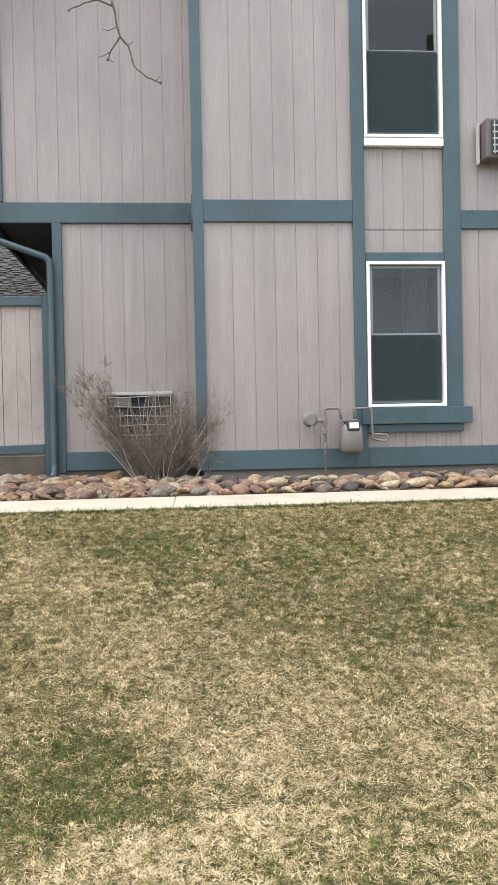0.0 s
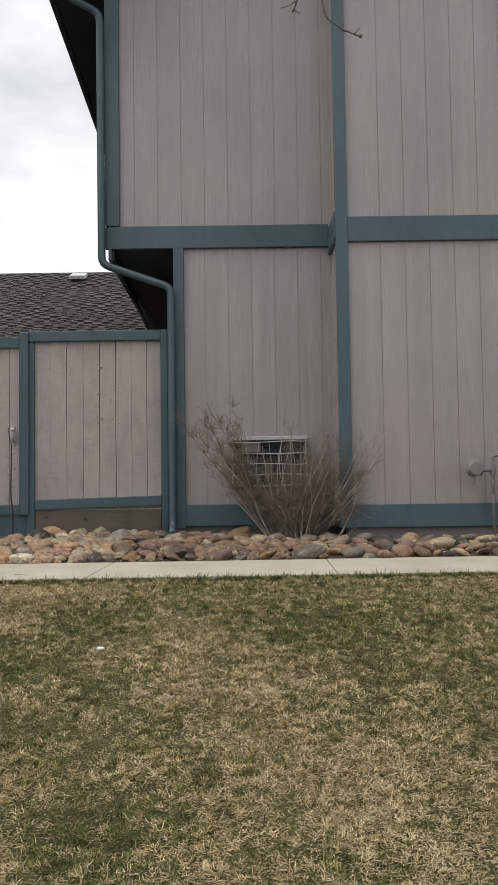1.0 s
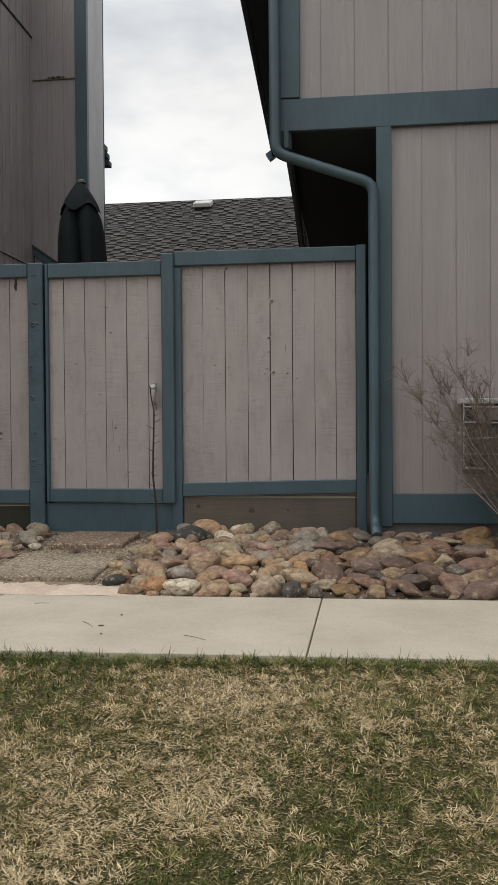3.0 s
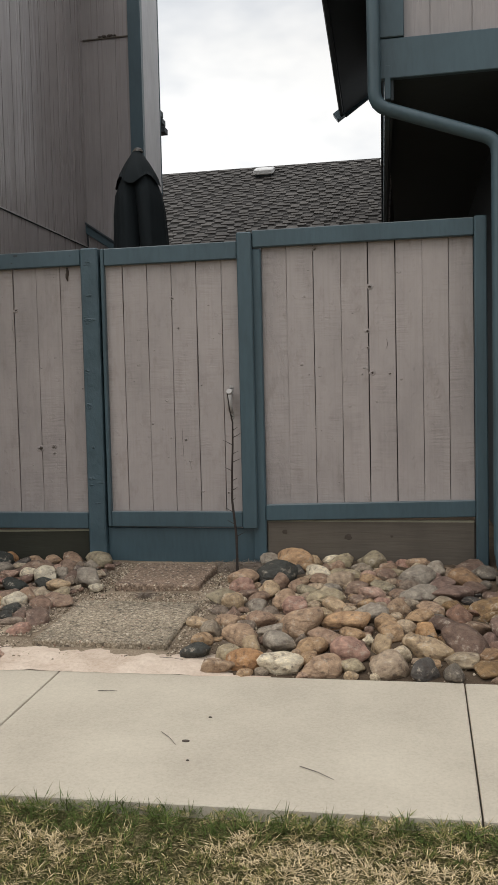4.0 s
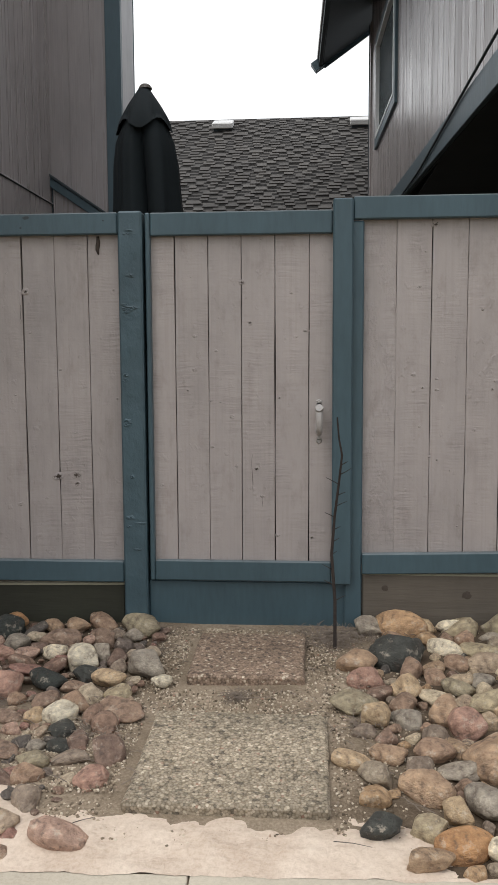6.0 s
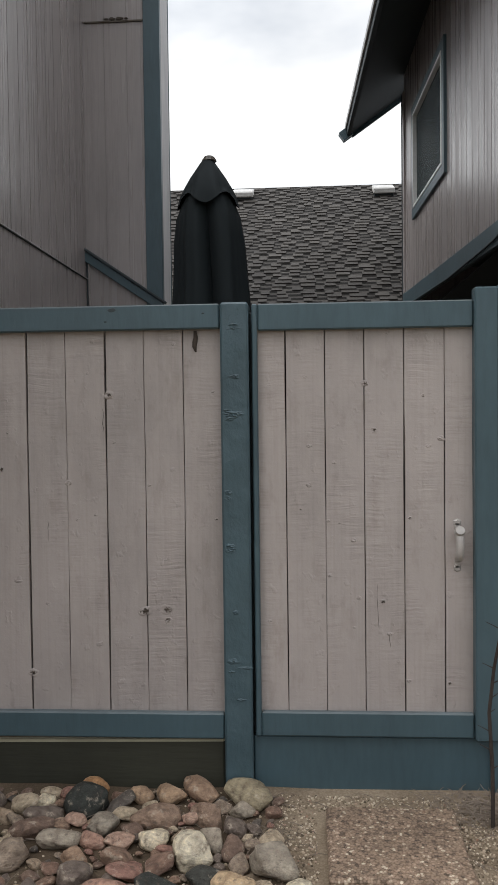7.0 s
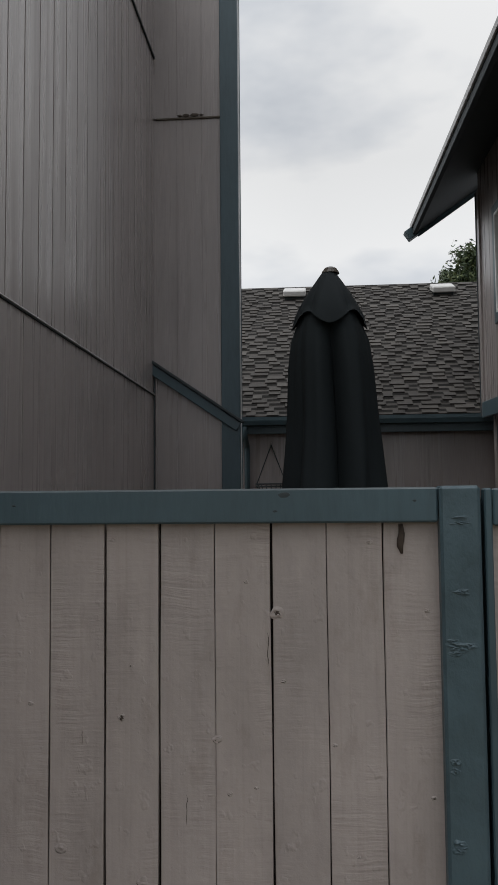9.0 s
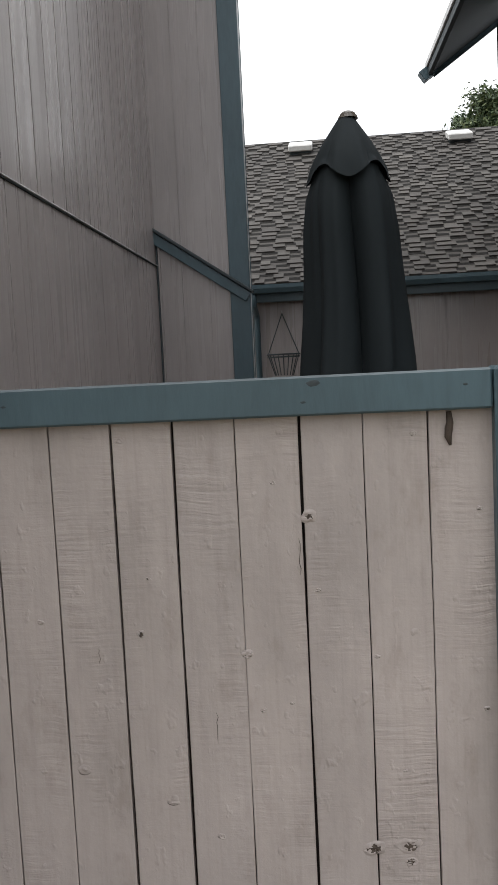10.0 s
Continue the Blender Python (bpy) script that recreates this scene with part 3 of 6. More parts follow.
# ---- neighbouring building ----
other = thing("neighbour_building", "tall taupe sided wing with slate blue corner trim", "building")
LX, LY = -3.735, 12.88
part("siding_panel", siding(LY - 8.78 + 0.03, 2.60, 5.32, 0.165, 0.2032, on_wall(LX, 8.78, 0, 90), groove=0.010, deep=0.010), siding_paint, other)
part("siding_panel", siding(LY - 8.78 + 0.03, -0.1, 2.585, 1.19, 1.22, on_wall(LX + 0.004, 8.78, 0, 90), groove=0.006), siding_paint, other)
part("siding_panel", siding(LY - 8.78 + 0.03, 5.335, 6.6, 0.165, 0.2032, on_wall(LX + 0.006, 8.78, 0, 90), groove=0.010, deep=0.010), siding_paint, other)
box_part("flashing", (LX - 0.01, LX + 0.014, 8.78, LY - 0.01, 5.318, 5.334), dark_and_shade, other, bevel=0.002)
# dark strip drawn as the shadow under the pale drip edge
box_part("flashing", (LX - 0.01, LX + 0.013, 8.78, LY - 0.01, 2.586, 2.5915), dark_and_shade, other, bevel=0)
box_part("flashing", (LX - 0.01, LX + 0.018, 8.78, LY - 0.01, 2.592, 2.599), pale_edge, other, "pale drip edge", bevel=0.002)
box_part("corner_seam", (LX + 0.0045, LX + 0.016, LY - 0.022, LY - 0.008, -0.1, 2.78), dark_and_shade, other, "dark open joint", bevel=0.002)
box_part("corner_bead", (LX + 0.017, LX + 0.034, LY - 0.016, LY - 0.004, -0.1, 2.78), siding_paint, other, bevel=0.003)
part("siding_panel", siding(0.54, -0.1, 4.81, 0.19, 0.2, on_wall(LX + 0.0, LY, 0)), siding_paint, other)
part("siding_panel", siding(0.54, 4.82, 6.6, 0.19, 0.2, on_wall(LX + 0.0, LY - 0.006, 0)), siding_paint, other)
box_part("flashing", (LX + 0.02, -3.20, LY - 0.012, LY, 4.807, 4.822), old_timber, other, bevel=0.002)
for x, r in ((-3.52, 0.012), (-3.47, 0.018), (-3.40, 0.02), (-3.345, 0.011)):
    bm = bmesh.new()
    bmesh.ops.create_icosphere(bm, subdivisions=2, radius=1.0)
    for v in bm.verts:
        v.co *= 1 + 0.5 * noise.noise(v.co * 1.6 + Vector((x * 9, 0, 0)))
    bmesh.ops.transform(bm, matrix=Matrix.Translation((x, LY - 0.013, 4.835)) @ Matrix.Diagonal((r * 1.6, 0.006, r * 0.7, 1)), verts=bm.verts)
    part("torn_edge", bm, knot_paint, other, "torn splinters over the joint")
box_part("trim_board", (-3.198, -3.055, LY - 0.025, LY + 0.05, -0.1, 6.6), trim_paint, other)
box_part("corner_board", (-0.10, 0.0, 0.0, 0.80, -0.1, 6.6), pale_edge, other, "pale weathered side board", m=pose(-3.062, LY + 0.051, 0, 0, 0, 4.2))
box_part("corner_edge", (-0.08, 0.006, 0.802, 0.83, -0.1, 6.6), trim_paint, other, "dark edge strip", m=pose(-3.062, LY + 0.051, 0, 0, 0, 4.2))
box_part("wall", (-4.0, LX - 0.031, 8.78, LY - 0.05, -0.1, 6.6), siding_paint, other, bevel=0)
box_part("wall", (-4.2, -3.20, LY + 0.05, LY + 0.4, -0.1, 6.6), siding_paint, other, bevel=0)
# unseen front block, added to shade the left end of the fence
box_part("wall", (-9.0, LX - 0.031, 7.25, 8.779, -0.1, 4.2), siding_paint, other, bevel=0)
box_part("wall", (-4.2, -3.66, LY + 0.41, 15.5, -0.1, 6.6), siding_paint, other, bevel=0)
slope = pose(LX - 0.01, LY, 2.805, 0, math.degrees(math.atan2(0.375, 0.55)), 0)
box_part("sloped_trim", (-0.01, 0.83, -0.045, -0.027, -0.045, 0.028), trim_paint, other, m=slope)
box_part("sloped_flashing", (-0.05, 0.84, -0.062, -0.008, 0.030, 0.052), dark_and_shade, other, m=slope, bevel=0.004)
vent = thing("wall_vent_hood", "small dark vent hood on the end of the wing", "vent")
bm = bmesh.new()
for k in range(3):
    block(bm, -3.70, -3.63 + 0.03 * k, 15.49, 15.65, 4.86 - 0.12 * k, 4.94 - 0.12 * k, bevel=0.006)
part("louvre", bm, dark_and_shade, vent)

# ---- garage ----
garage = thing("garage", "low garage with a brown shingle roof and taupe walls", "garage")
box_part("wall", (-4.2, 0.6, 16.43, 16.6, -0.1, 2.9), siding_paint, garage, bevel=0)
part("siding_panel", siding(3.9, -0.1, 2.74, 0.3, 0.61, on_wall(-3.3, 16.41, 0), thick=0.02), siding_paint, garage)
box_part("fascia", (-4.2, 0.3, 16.20, 16.23, 2.55, 2.74), trim_paint, garage)
bm = bmesh.new()
GUT = [(0.0, 0.0), (0.10, 0.0), (0.12, 0.05), (0.12, 0.09), (0.112, 0.09), (0.108, 0.055), (0.092, 0.01), (0.008, 0.01), (0.008, 0.09), (0.0, 0.09)]
ends = [[bm.verts.new((x, 16.199 - a, 2.645 + b)) for a, b in GUT] for x in (-3.6, 0.25)]
for i in range(len(GUT)):
    j = (i + 1) % len(GUT)
    bm.faces.new((ends[0][i], ends[0][j], ends[1][j], ends[1][i]))
bmesh.ops.recalc_face_normals(bm, faces=bm.faces[:])
part("gutter", bm, trim_paint, garage)
bm = bmesh.new()
tube(bm, bends([(-3.31, 16.14, 2.64), (-3.31, 16.14, 2.52), (-3.30, 16.37, 2.42), (-3.30, 16.37, 0.0)], 0.06), 0.034, 8)
part("downspout", bm, trim_paint, garage)
RY0, RZ0, RY1, RZ1 = 16.09, 2.74, 19.45, 5.12
PITCH = math.atan2(RZ1 - RZ0, RY1 - RY0)
deck = pose(0, RY0, RZ0, math.degrees(PITCH), 0, 0)
RUN = math.hypot(RY1 - RY0, RZ1 - RZ0)
box_part("roof_deck", (-5.5, 3.0, 0, RUN, -0.10, -0.004), dark_and_shade, garage, m=deck, bevel=0)
box_part("roof_back", (-5.5, 3.0, 19.46, 24.0, 2.4, 5.09), dark_and_shade, garage, bevel=0)
for x in (-2.78, -0.545):
    v = thing("roof_vent", "pale metal roof vent near the ridge", "roof vent", "roof vents")
    bm = bmesh.new()
    block(bm, -0.17, 0.17, -0.17, 0.17, 0.06, 0.15, bevel=0.015)
    bmesh.ops.transform(bm, matrix=pose(x, 19.15, 4.865, 22), verts=bm.verts)
    part("hood", bm, painted("galvanised_hood", (0.55, 0.54, 0.52), (20, 20, 20), 0.5, 0.1, 0.15), v)
    box_part("base", (-0.15, 0.15, -0.12, 0.14, -0.05, 0.07), dark_and_shade, v, m=pose(x, 19.15, 4.87, 28))

BX = -3.012
basket = thing("hanging_basket", "dark wall basket hung from two cords", "basket")
for s in (-1, 1):
    bm = bmesh.new()
    tube(bm, [(BX, 16.36, 2.427), (BX + 0.175 * s, 16.36, 1.966)], 0.006, 5)
    part("cord", bm, dark_and_shade, basket)
for z, w in ((1.966, 0.184), (1.937, 0.178)):
    bm = bmesh.new()
    tube(bm, [(BX + w * math.cos(a * 0.3142), 16.35 - 0.08 * math.sin(a * 0.3142), z) for a in range(11)], 0.009, 5)
    part("rim", bm, dark_and_shade, basket)
for k in range(9):
    a = math.pi * (k + 0.5) / 9
    bm = bmesh.new()
    tube(bm, [(BX + 0.175 * math.cos(a), 16.35 - 0.08 * math.sin(a), 1.955), (BX + 0.105 * math.cos(a), 16.36 - 0.05 * math.sin(a), 1.727)], 0.006, 4)
    part("rib", bm, dark_and_shade, basket)
bm = bmesh.new()
tube(bm, [(BX, 16.41, 2.437), (BX, 16.35, 2.437), (BX, 16.35, 2.46)], 0.006, 5)
part("hook", bm, metal, basket)

# ---- fence and gate ----
FY = 8.71
rough_paint = sawn_paint("blistered_fence_paint", (0.340, 0.300, 0.282), 2.0)
rough_trim = painted("blistered_trim_paint", SLATE, (14, 14, 9), 0.45, 0.8, 0.25, depth=0.014)


def plank(name, x0, x1, z0, z1, mat, parent, seed, y=None, left=0.0015, right=0.0015):
    """A sawn board with slightly wandering edges and a faint cup."""
    y = FY + 0.012 if y is None else y
    rnd = random.Random(seed)
    n = 14
    bm = bmesh.new()
    g0, g1 = left, right
    tip = rnd.uniform(-0.0012, 0.0012)
    rows = []
    for i in range(n + 1):
        z = z0 + (z1 - z0) * i / n
        a = x0 + g0 + 0.0022 * noise.noise((seed * 1.7, z * 2.3, 0))
        b = x1 - g1 + 0.0022 * noise.noise((seed * 1.7 + 9, z * 2.3, 0))
        d = tip * i / n + 0.0008 * noise.noise((seed, z * 1.4, 5))
        rows.append([bm.verts.new(p) for p in ((a, y + d + 0.0016, z), (a + 0.0018, y + d, z), ((a + b) / 2, y + d - 0.001, z), (b - 0.0018, y + d, z), (b, y + d + 0.0016, z), (b, y + 0.022, z), (a, y + 0.022, z))])
    for r, s in zip(rows, rows[1:]):
        for k in range(7):
            bm.faces.new((r[k], r[(k + 1) % 7], s[(k + 1) % 7], s[k]))
    bm.faces.new(list(reversed(rows[0]))), bm.faces.new(rows[-1])
    return part(name, bm, mat, parent)


def boards(parent, edges, z0, z1, seed, opened):
    """Boards side by side; opened gives half the width of the joints that have opened up."""
    gap = [opened[i] if i in opened else 0.0003 + 0.0004 * ((i * 5 + seed) % 3) for i in range(len(edges))]
    made = [plank("board", a, b, z0, z1, fence_paint, parent, seed + i, None, gap[i], gap[i + 1]) for i, (a, b) in enumerate(zip(edges, edges[1:]))]
    # invented dark sheet behind the boards, so the open joints look shaded
    box_part("backing_board", (edges[0], edges[-1], FY + 0.036, FY + 0.039, z0, z1 - 0.02), joint_shade, parent, bevel=0)
    return made


def scab(x, y, z, rx, rz, high, seed):
    """A ragged raised patch of paint on an upright face: one lumpy disc."""
    bm = bmesh.new()
    rings, around = 6, 16
    mid = bm.verts.new((x, y - high * 0.4, z))
    last = None
    for i in range(1, rings + 1):
        ring = []
        for k in range(around):
            a, q = 2 * math.pi * k / around, i / rings
            edge = 1 + 0.55 * noise.noise((math.cos(a) * 1.3, math.sin(a) * 1.3, seed))
            u, w = math.cos(a) * q * edge, math.sin(a) * q * edge
            lift = high * max(0.0, 0.35 + 1.5 * noise.noise((u * 2.6 + seed, w * 2.6, seed * 0.7))) * (1 - q ** 3) - (0.0008 if i == rings else 0)
            ring.append(bm.verts.new((x + u * rx, y - lift, z + w * rz)))
        for k in range(around):
            j = (k + 1) % around
            if last is None:
                bm.faces.new((mid, ring[j], ring[k]))
            else:
                bm.faces.new((last[k], last[j], ring[j], ring[k]))
        last = ring
    bmesh.ops.recalc_face_normals(bm, faces=bm.faces[:])
    if bm.faces[:][0].normal.y > 0:
        bmesh.ops.reverse_faces(bm, faces=bm.faces[:])
    for f in bm.faces:
        f.smooth = True
    return bm


def knots(parent, places):
    """Flaws in the boards: bare dark knots, painted-over ones with a dark crescent, and cracks."""
    for n, (x, z, kind, r) in enumerate(places):
        rnd = random.Random(int(x * 1000) * 31 + n)
        if kind != "crack":
            # a core, bare or painted over, in a torn and lumpy rim
            grow = 1.6 if kind == "bare" else 1.0
            bm = scab(x, FY + 0.0112, z, r * 1.6 * grow, r * 1.2 * grow, 0.0030 * grow, n * 7.3 + x * 31)
            for f in bm.faces:
                c = f.calc_center_median() - Vector((x, 0, z))
                torn = noise.noise(Vector((c.x, c.z, x)) * (2.2 / r))
                if kind == "bare" and math.hypot(c.x / 1.4, c.z) < r * (0.75 + 0.9 * torn):
                    f.material_index = 1
            part("knot", bm, fence_paint, parent).data.materials.append(knot_paint)
        bm = bmesh.new()
        if kind == "crack":
            pts = [(x + 0.006 * noise.noise((k * 0.7, x * 50, z)), FY + 0.0112, z + r * (k / 6 - 0.5)) for k in range(7)]
            tube(bm, pts, [0.0002] + [0.0009] * 5 + [0.0002], 5)
        else:
            turn = rnd.uniform(-0.5, 0.5)
            pts = [(x + r * 1.3 * math.cos(math.pi + math.pi * k / 6 + turn), FY + 0.0114, z + r * 0.8 * math.sin(math.pi + math.pi * k / 6 + turn)) for k in range(7)]
            tube(bm, pts, [0.0002] + [0.0010, 0.0015, 0.0012, 0.0006, 0.0009] + [0.0002], 5)
        part("crack", bm, knot_paint, parent)


def flaws(parent, edges, z0, z1, seed, count):
    rnd = random.Random(seed)
    for _ in range(count):
        a = rnd.randrange(len(edges) - 1)
        x = rnd.uniform(edges[a] + 0.02, edges[a + 1] - 0.02)
        kind = rnd.choice(("painted", "painted", "painted", "bare", "crack"))
        size = {"painted": rnd.uniform(0.003, 0.006), "bare": rnd.uniform(0.0018, 0.0035), "crack": rnd.uniform(0.02, 0.07)}[kind]
        knots(parent, [(x, rnd.uniform(z0 + 0.12, z1 - 0.15), kind, size)])


worn_trim = painted("worn_rail_edge", (0.11, 0.135, 0.145), (25, 25, 40), 0.7, 0.6, 0.5)


def rail(name, dims, parent):
    ob = box_part(name, dims, trim_paint, parent, bevel=0.005)
    ob.data.materials.append(worn_trim)
    for f in ob.data.polygons:
        if f.normal.z > 0.3:
            f.material_index = 1
    return ob


left_fence = thing("fence_panel", "taupe board fence panel with slate blue rails and post", "fence", "fence panels")
boards(left_fence, [-3.64, -3.49, -3.34, -3.195, -3.042, -2.893, -2.742, -2.589, -2.441, -2.292, -2.143], 0.2, 1.72, 10, {2: 0.0022, 3: 0.0019, 4: 0.0030, 5: 0.0032, 7: 0.0029, 9: 0.0017})
rail("top_rail", (-3.64, -2.150, FY - 0.025, FY + 0.008, 1.695, 1.787), left_fence)
rail("bottom_rail", (-3.64, -2.150, FY - 0.025, FY + 0.008, 0.158, 0.255), left_fence)
box_part("post", (-2.147, -2.042, FY - 0.035, FY + 0.07, -0.12, 1.79), rough_trim, left_fence, bevel=0.008)
rnd = random.Random(9)
for bz, many in ((1.70, 2), (1.52, 2), (1.365, 5), (1.10, 2), (0.87, 3), (0.66, 1), (0.44, 3), (0.30, 1)):
    for k in range(many):
        part("blister", scab(rnd.uniform(-2.125, -2.065), FY - 0.0352, bz + rnd.gauss(0, 0.018), rnd.uniform(0.012, 0.028), rnd.uniform(0.005, 0.012), 0.006, bz * 9 + k * 5.1), rough_trim, left_fence)
box_part("back_rail", (-3.64, -2.15, FY + 0.04, FY + 0.08, 1.45, 1.54), fence_paint, left_fence)
box_part("back_rail", (-3.64, -2.15, FY + 0.04, FY + 0.08, 0.40, 0.49), fence_paint, left_fence)
knots(left_fence, [(-2.573, 1.455, "bare", 0.008), (-2.6, 1.36, "crack", 0.09), (-2.448, 0.633, "bare", 0.0115), (-2.365, 0.639, "bare", 0.0125), (-2.362, 0.6, "bare", 0.007), (-2.888, 0.393, "bare", 0.008), (-2.703, 0.983, "painted", 0.006), (-2.824, 0.662, "painted", 0.007), (-2.504, 0.534, "painted", 0.006), (-2.627, 0.507, "painted", 0.01), (-2.735, 1.125, "painted", 0.008), (-2.326, 1.643, "painted", 0.007), (-2.426, 1.113, "painted", 0.005), (-2.172, 0.982, "bare", 0.003), (-2.18, 1.463, "painted", 0.005), (-2.996, 1.178, "bare", 0.006), (-2.738, 1.122, "painted", 0.009), (-3.018, 1.655, "painted", 0.009), (-2.94, 0.751, "painted", 0.012), (-3.16, 0.83, "painted", 0.012), (-2.82, 0.94, "crack", 0.08)])
flaws(left_fence, [-3.64, -3.49, -3.34, -3.195, -3.042, -2.893, -2.742, -2.589, -2.441, -2.292, -2.143], 0.25, 1.7, 3, 12)
bm = bmesh.new()
tube(bm, [(-2.244, FY + 0.0105, 1.69), (-2.242, FY + 0.0105, 1.665), (-2.245, FY + 0.0105, 1.65), (-2.247, FY + 0.0105, 1.632), (-2.242, FY + 0.0105, 1.612)], [0.006, 0.0085, 0.010, 0.0085, 0.003], 7)
part("split", bm, knot_paint, left_fence, "dark split below the rail")
for x, z, r in ((-2.551, 1.770, 0.010), (-3.286, 1.747, 0.004), (-2.576, 1.727, 0.004), (-2.21, 1.752, 0.004)):
    bm = bmesh.new()
    bmesh.ops.create_icosphere(bm, subdivisions=2, radius=1.0)
    for v in bm.verts:
        v.co *= 1 + 0.5 * noise.noise(v.co * 1.5 + Vector((x * 9, 0, 0)))
    bmesh.ops.transform(bm, matrix=Matrix.Translation((x, FY - 0.0245, z)) @ Matrix.Diagonal((r * 1.5, 0.002, r * 0.8, 1)), verts=bm.verts)
    part("chip", bm, dark_and_shade, left_fence, "chipped dent in the rail")
gate = thing("gate", "taupe board garden gate with slate blue frame", "gate")
boards(gate, [-2.013, -1.908, -1.762, -1.617, -1.471, -1.323, -1.220], 0.2, 1.72, 40, {1: 0.0018, 3: 0.0011, 4: 0.0022, 5: 0.0020})
rail("top_rail", (-2.008, -1.224, FY - 0.02, FY + 0.008, 1.685, 1.783), gate)
rail("bottom_rail", (-2.008, -1.224, FY - 0.02, FY + 0.008, 0.17, 0.262), gate)
# added dark strip that stands for shade in the gap by the post
box_part("stop_strip", (-2.045, -1.995, FY + 0.045, FY + 0.06, 0.0, 1.76), dark_and_shade, gate)
box_part("stile", (-2.030, -2.010, FY - 0.02, FY + 0.03, 0.17, 1.783), trim_paint, gate)
box_part("stile", (-1.222, -1.137, FY - 0.04, FY + 0.02, 0.165, 1.826), trim_paint, gate, bevel=0.006)
knots(gate, [(-1.58, 1.313, "bare", 0.006), (-1.612, 1.485, "bare", 0.006), (-1.337, 1.279, "painted", 0.009), (-1.822, 1.256, "painted", 0.007), (-1.823, 1.109, "painted", 0.008), (-1.554, 0.671, "bare", 0.006), (-1.573, 0.66, "crack", 0.17), (-1.527, 0.53, "crack", 0.06), (-1.527, 0.55, "painted", 0.008), (-1.641, 0.685, "painted", 0.006), (-1.659, 0.902, "painted", 0.008), (-1.451, 0.985, "bare", 0.003), (-1.754, 0.975, "painted", 0.005), (-1.75, 0.769, "painted", 0.006), (-1.309, 0.366, "bare", 0.004), (-1.46, 0.375, "painted", 0.007), (-1.533, 1.673, "painted", 0.012), (-1.835, 1.513, "painted", 0.006), (-1.4, 1.439, "painted", 0.006), (-1.382, 1.252, "painted", 0.007), (-1.73, 1.193, "painted", 0.005)])
flaws(gate, [-2.013, -1.908, -1.762, -1.617, -1.471, -1.323, -1.220], 0.25, 1.7, 4, 4)
latch = painted("worn_painted_latch", (0.36, 0.335, 0.315), (60, 60, 60), 0.3, 0.3, 0.45)
HX, HZ = -1.279, 0.936
bm = bmesh.new()
tube(bm, bends([(HX, FY + 0.01, HZ), (HX, FY - 0.045, HZ - 0.005), (HX, FY - 0.05, HZ - 0.085), (HX, FY + 0.01, HZ - 0.108)], 0.03), [0.011] + [0.016] * 5 + [0.015] * 5 + [0.009], 10)
grip = part("handle", bm, latch, gate, "worn grey pull handle")
bm = bmesh.new()
bmesh.ops.create_cone(bm, segments=16, radius1=0.019, radius2=0.016, depth=0.012, cap_ends=True, matrix=pose(HX, FY - 0.05, HZ + 0.008, 60))
part("thumb_piece", bm, latch, grip)
for z, k in ((HZ + 0.03, 1), (HZ - 0.138, -1)):
    bm = bmesh.new()
    bmesh.ops.create_cone(bm, segments=6, radius1=0.016, radius2=0.010, depth=0.006, cap_ends=True, matrix=pose(HX, FY + 0.008, z, 90))
    block(bm, HX - 0.010, HX + 0.010, FY + 0.005, FY + 0.012, min(z, z - 0.03 * k), max(z, z - 0.03 * k), bevel=0.002)
    part("latch_plate", bm, latch, grip)
tagged(box_part("kickboard", (-2.04, -1.16, FY + 0.004, FY + 0.03, -0.08, 0.163), trim_paint, None), "slate blue board closing the gap under the gate", "board")
right_fence = thing("fence_panel", "taupe board fence panel with slate blue rails meeting the building", "fence", "fence panels")
made = boards(right_fence, [-1.092, -0.951, -0.801, -0.65, -0.502, -0.354, -0.209, -0.071, 0.058], 0.25, 1.77, 70, {2: 0.0017, 3: 0.0012, 4: 0.0026, 5: 0.0026, 7: 0.0014})
made[0].data.materials[0] = rough_paint
rail("top_rail", (-1.136, 0.06, FY - 0.025, FY + 0.008, 1.74, 1.835), right_fence)
low_rail = rail("bottom_rail", (-1.088, 0.06, FY - 0.025, FY + 0.008, 0.210, 0.302), right_fence)
for v in low_rail.data.vertices:
    v.co.z += 0.026 * (v.co.x + 1.088) / 1.148
box_part("post", (-1.165, -1.090, FY - 0.015, FY + 0.08, -0.12, 1.735), trim_paint, right_fence, bevel=0.006)
box_part("post", (0.060, 0.125, FY - 0.035, FY + 0.07, -0.12, 1.84), trim_paint, right_fence, bevel=0.006)
box_part("back_rail", (-1.09, 0.06, FY + 0.04, FY + 0.08, 1.45, 1.54), fence_paint, right_fence)
knots(right_fence, [(-0.79, 1.719, "bare", 0.009), (-0.49, 1.499, "bare", 0.008), (-0.508, 1.258, "bare", 0.006), (-0.507, 1.166, "bare", 0.004), (-0.483, 1.028, "bare", 0.007), (-0.772, 1.019, "painted", 0.006), (-0.834, 1.028, "bare", 0.003), (-0.538, 1.022, "bare", 0.003), (-0.389, 1.022, "bare", 0.003), (-0.874, 1.086, "painted", 0.009), (-0.855, 1.46, "painted", 0.007), (-0.46, 0.871, "painted", 0.006), (-0.845, 0.86, "painted", 0.005), (-0.8, 0.73, "painted", 0.005), (-0.828, 1.607, "painted", 0.005), (-0.335, 1.572, "painted", 0.008)])
flaws(right_fence, [-1.092, -0.951, -0.801, -0.65, -0.502, -0.354, -0.209, -0.071, 0.058], 0.3, 1.75, 5, 9)
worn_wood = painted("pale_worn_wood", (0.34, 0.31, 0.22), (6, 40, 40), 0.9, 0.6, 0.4)
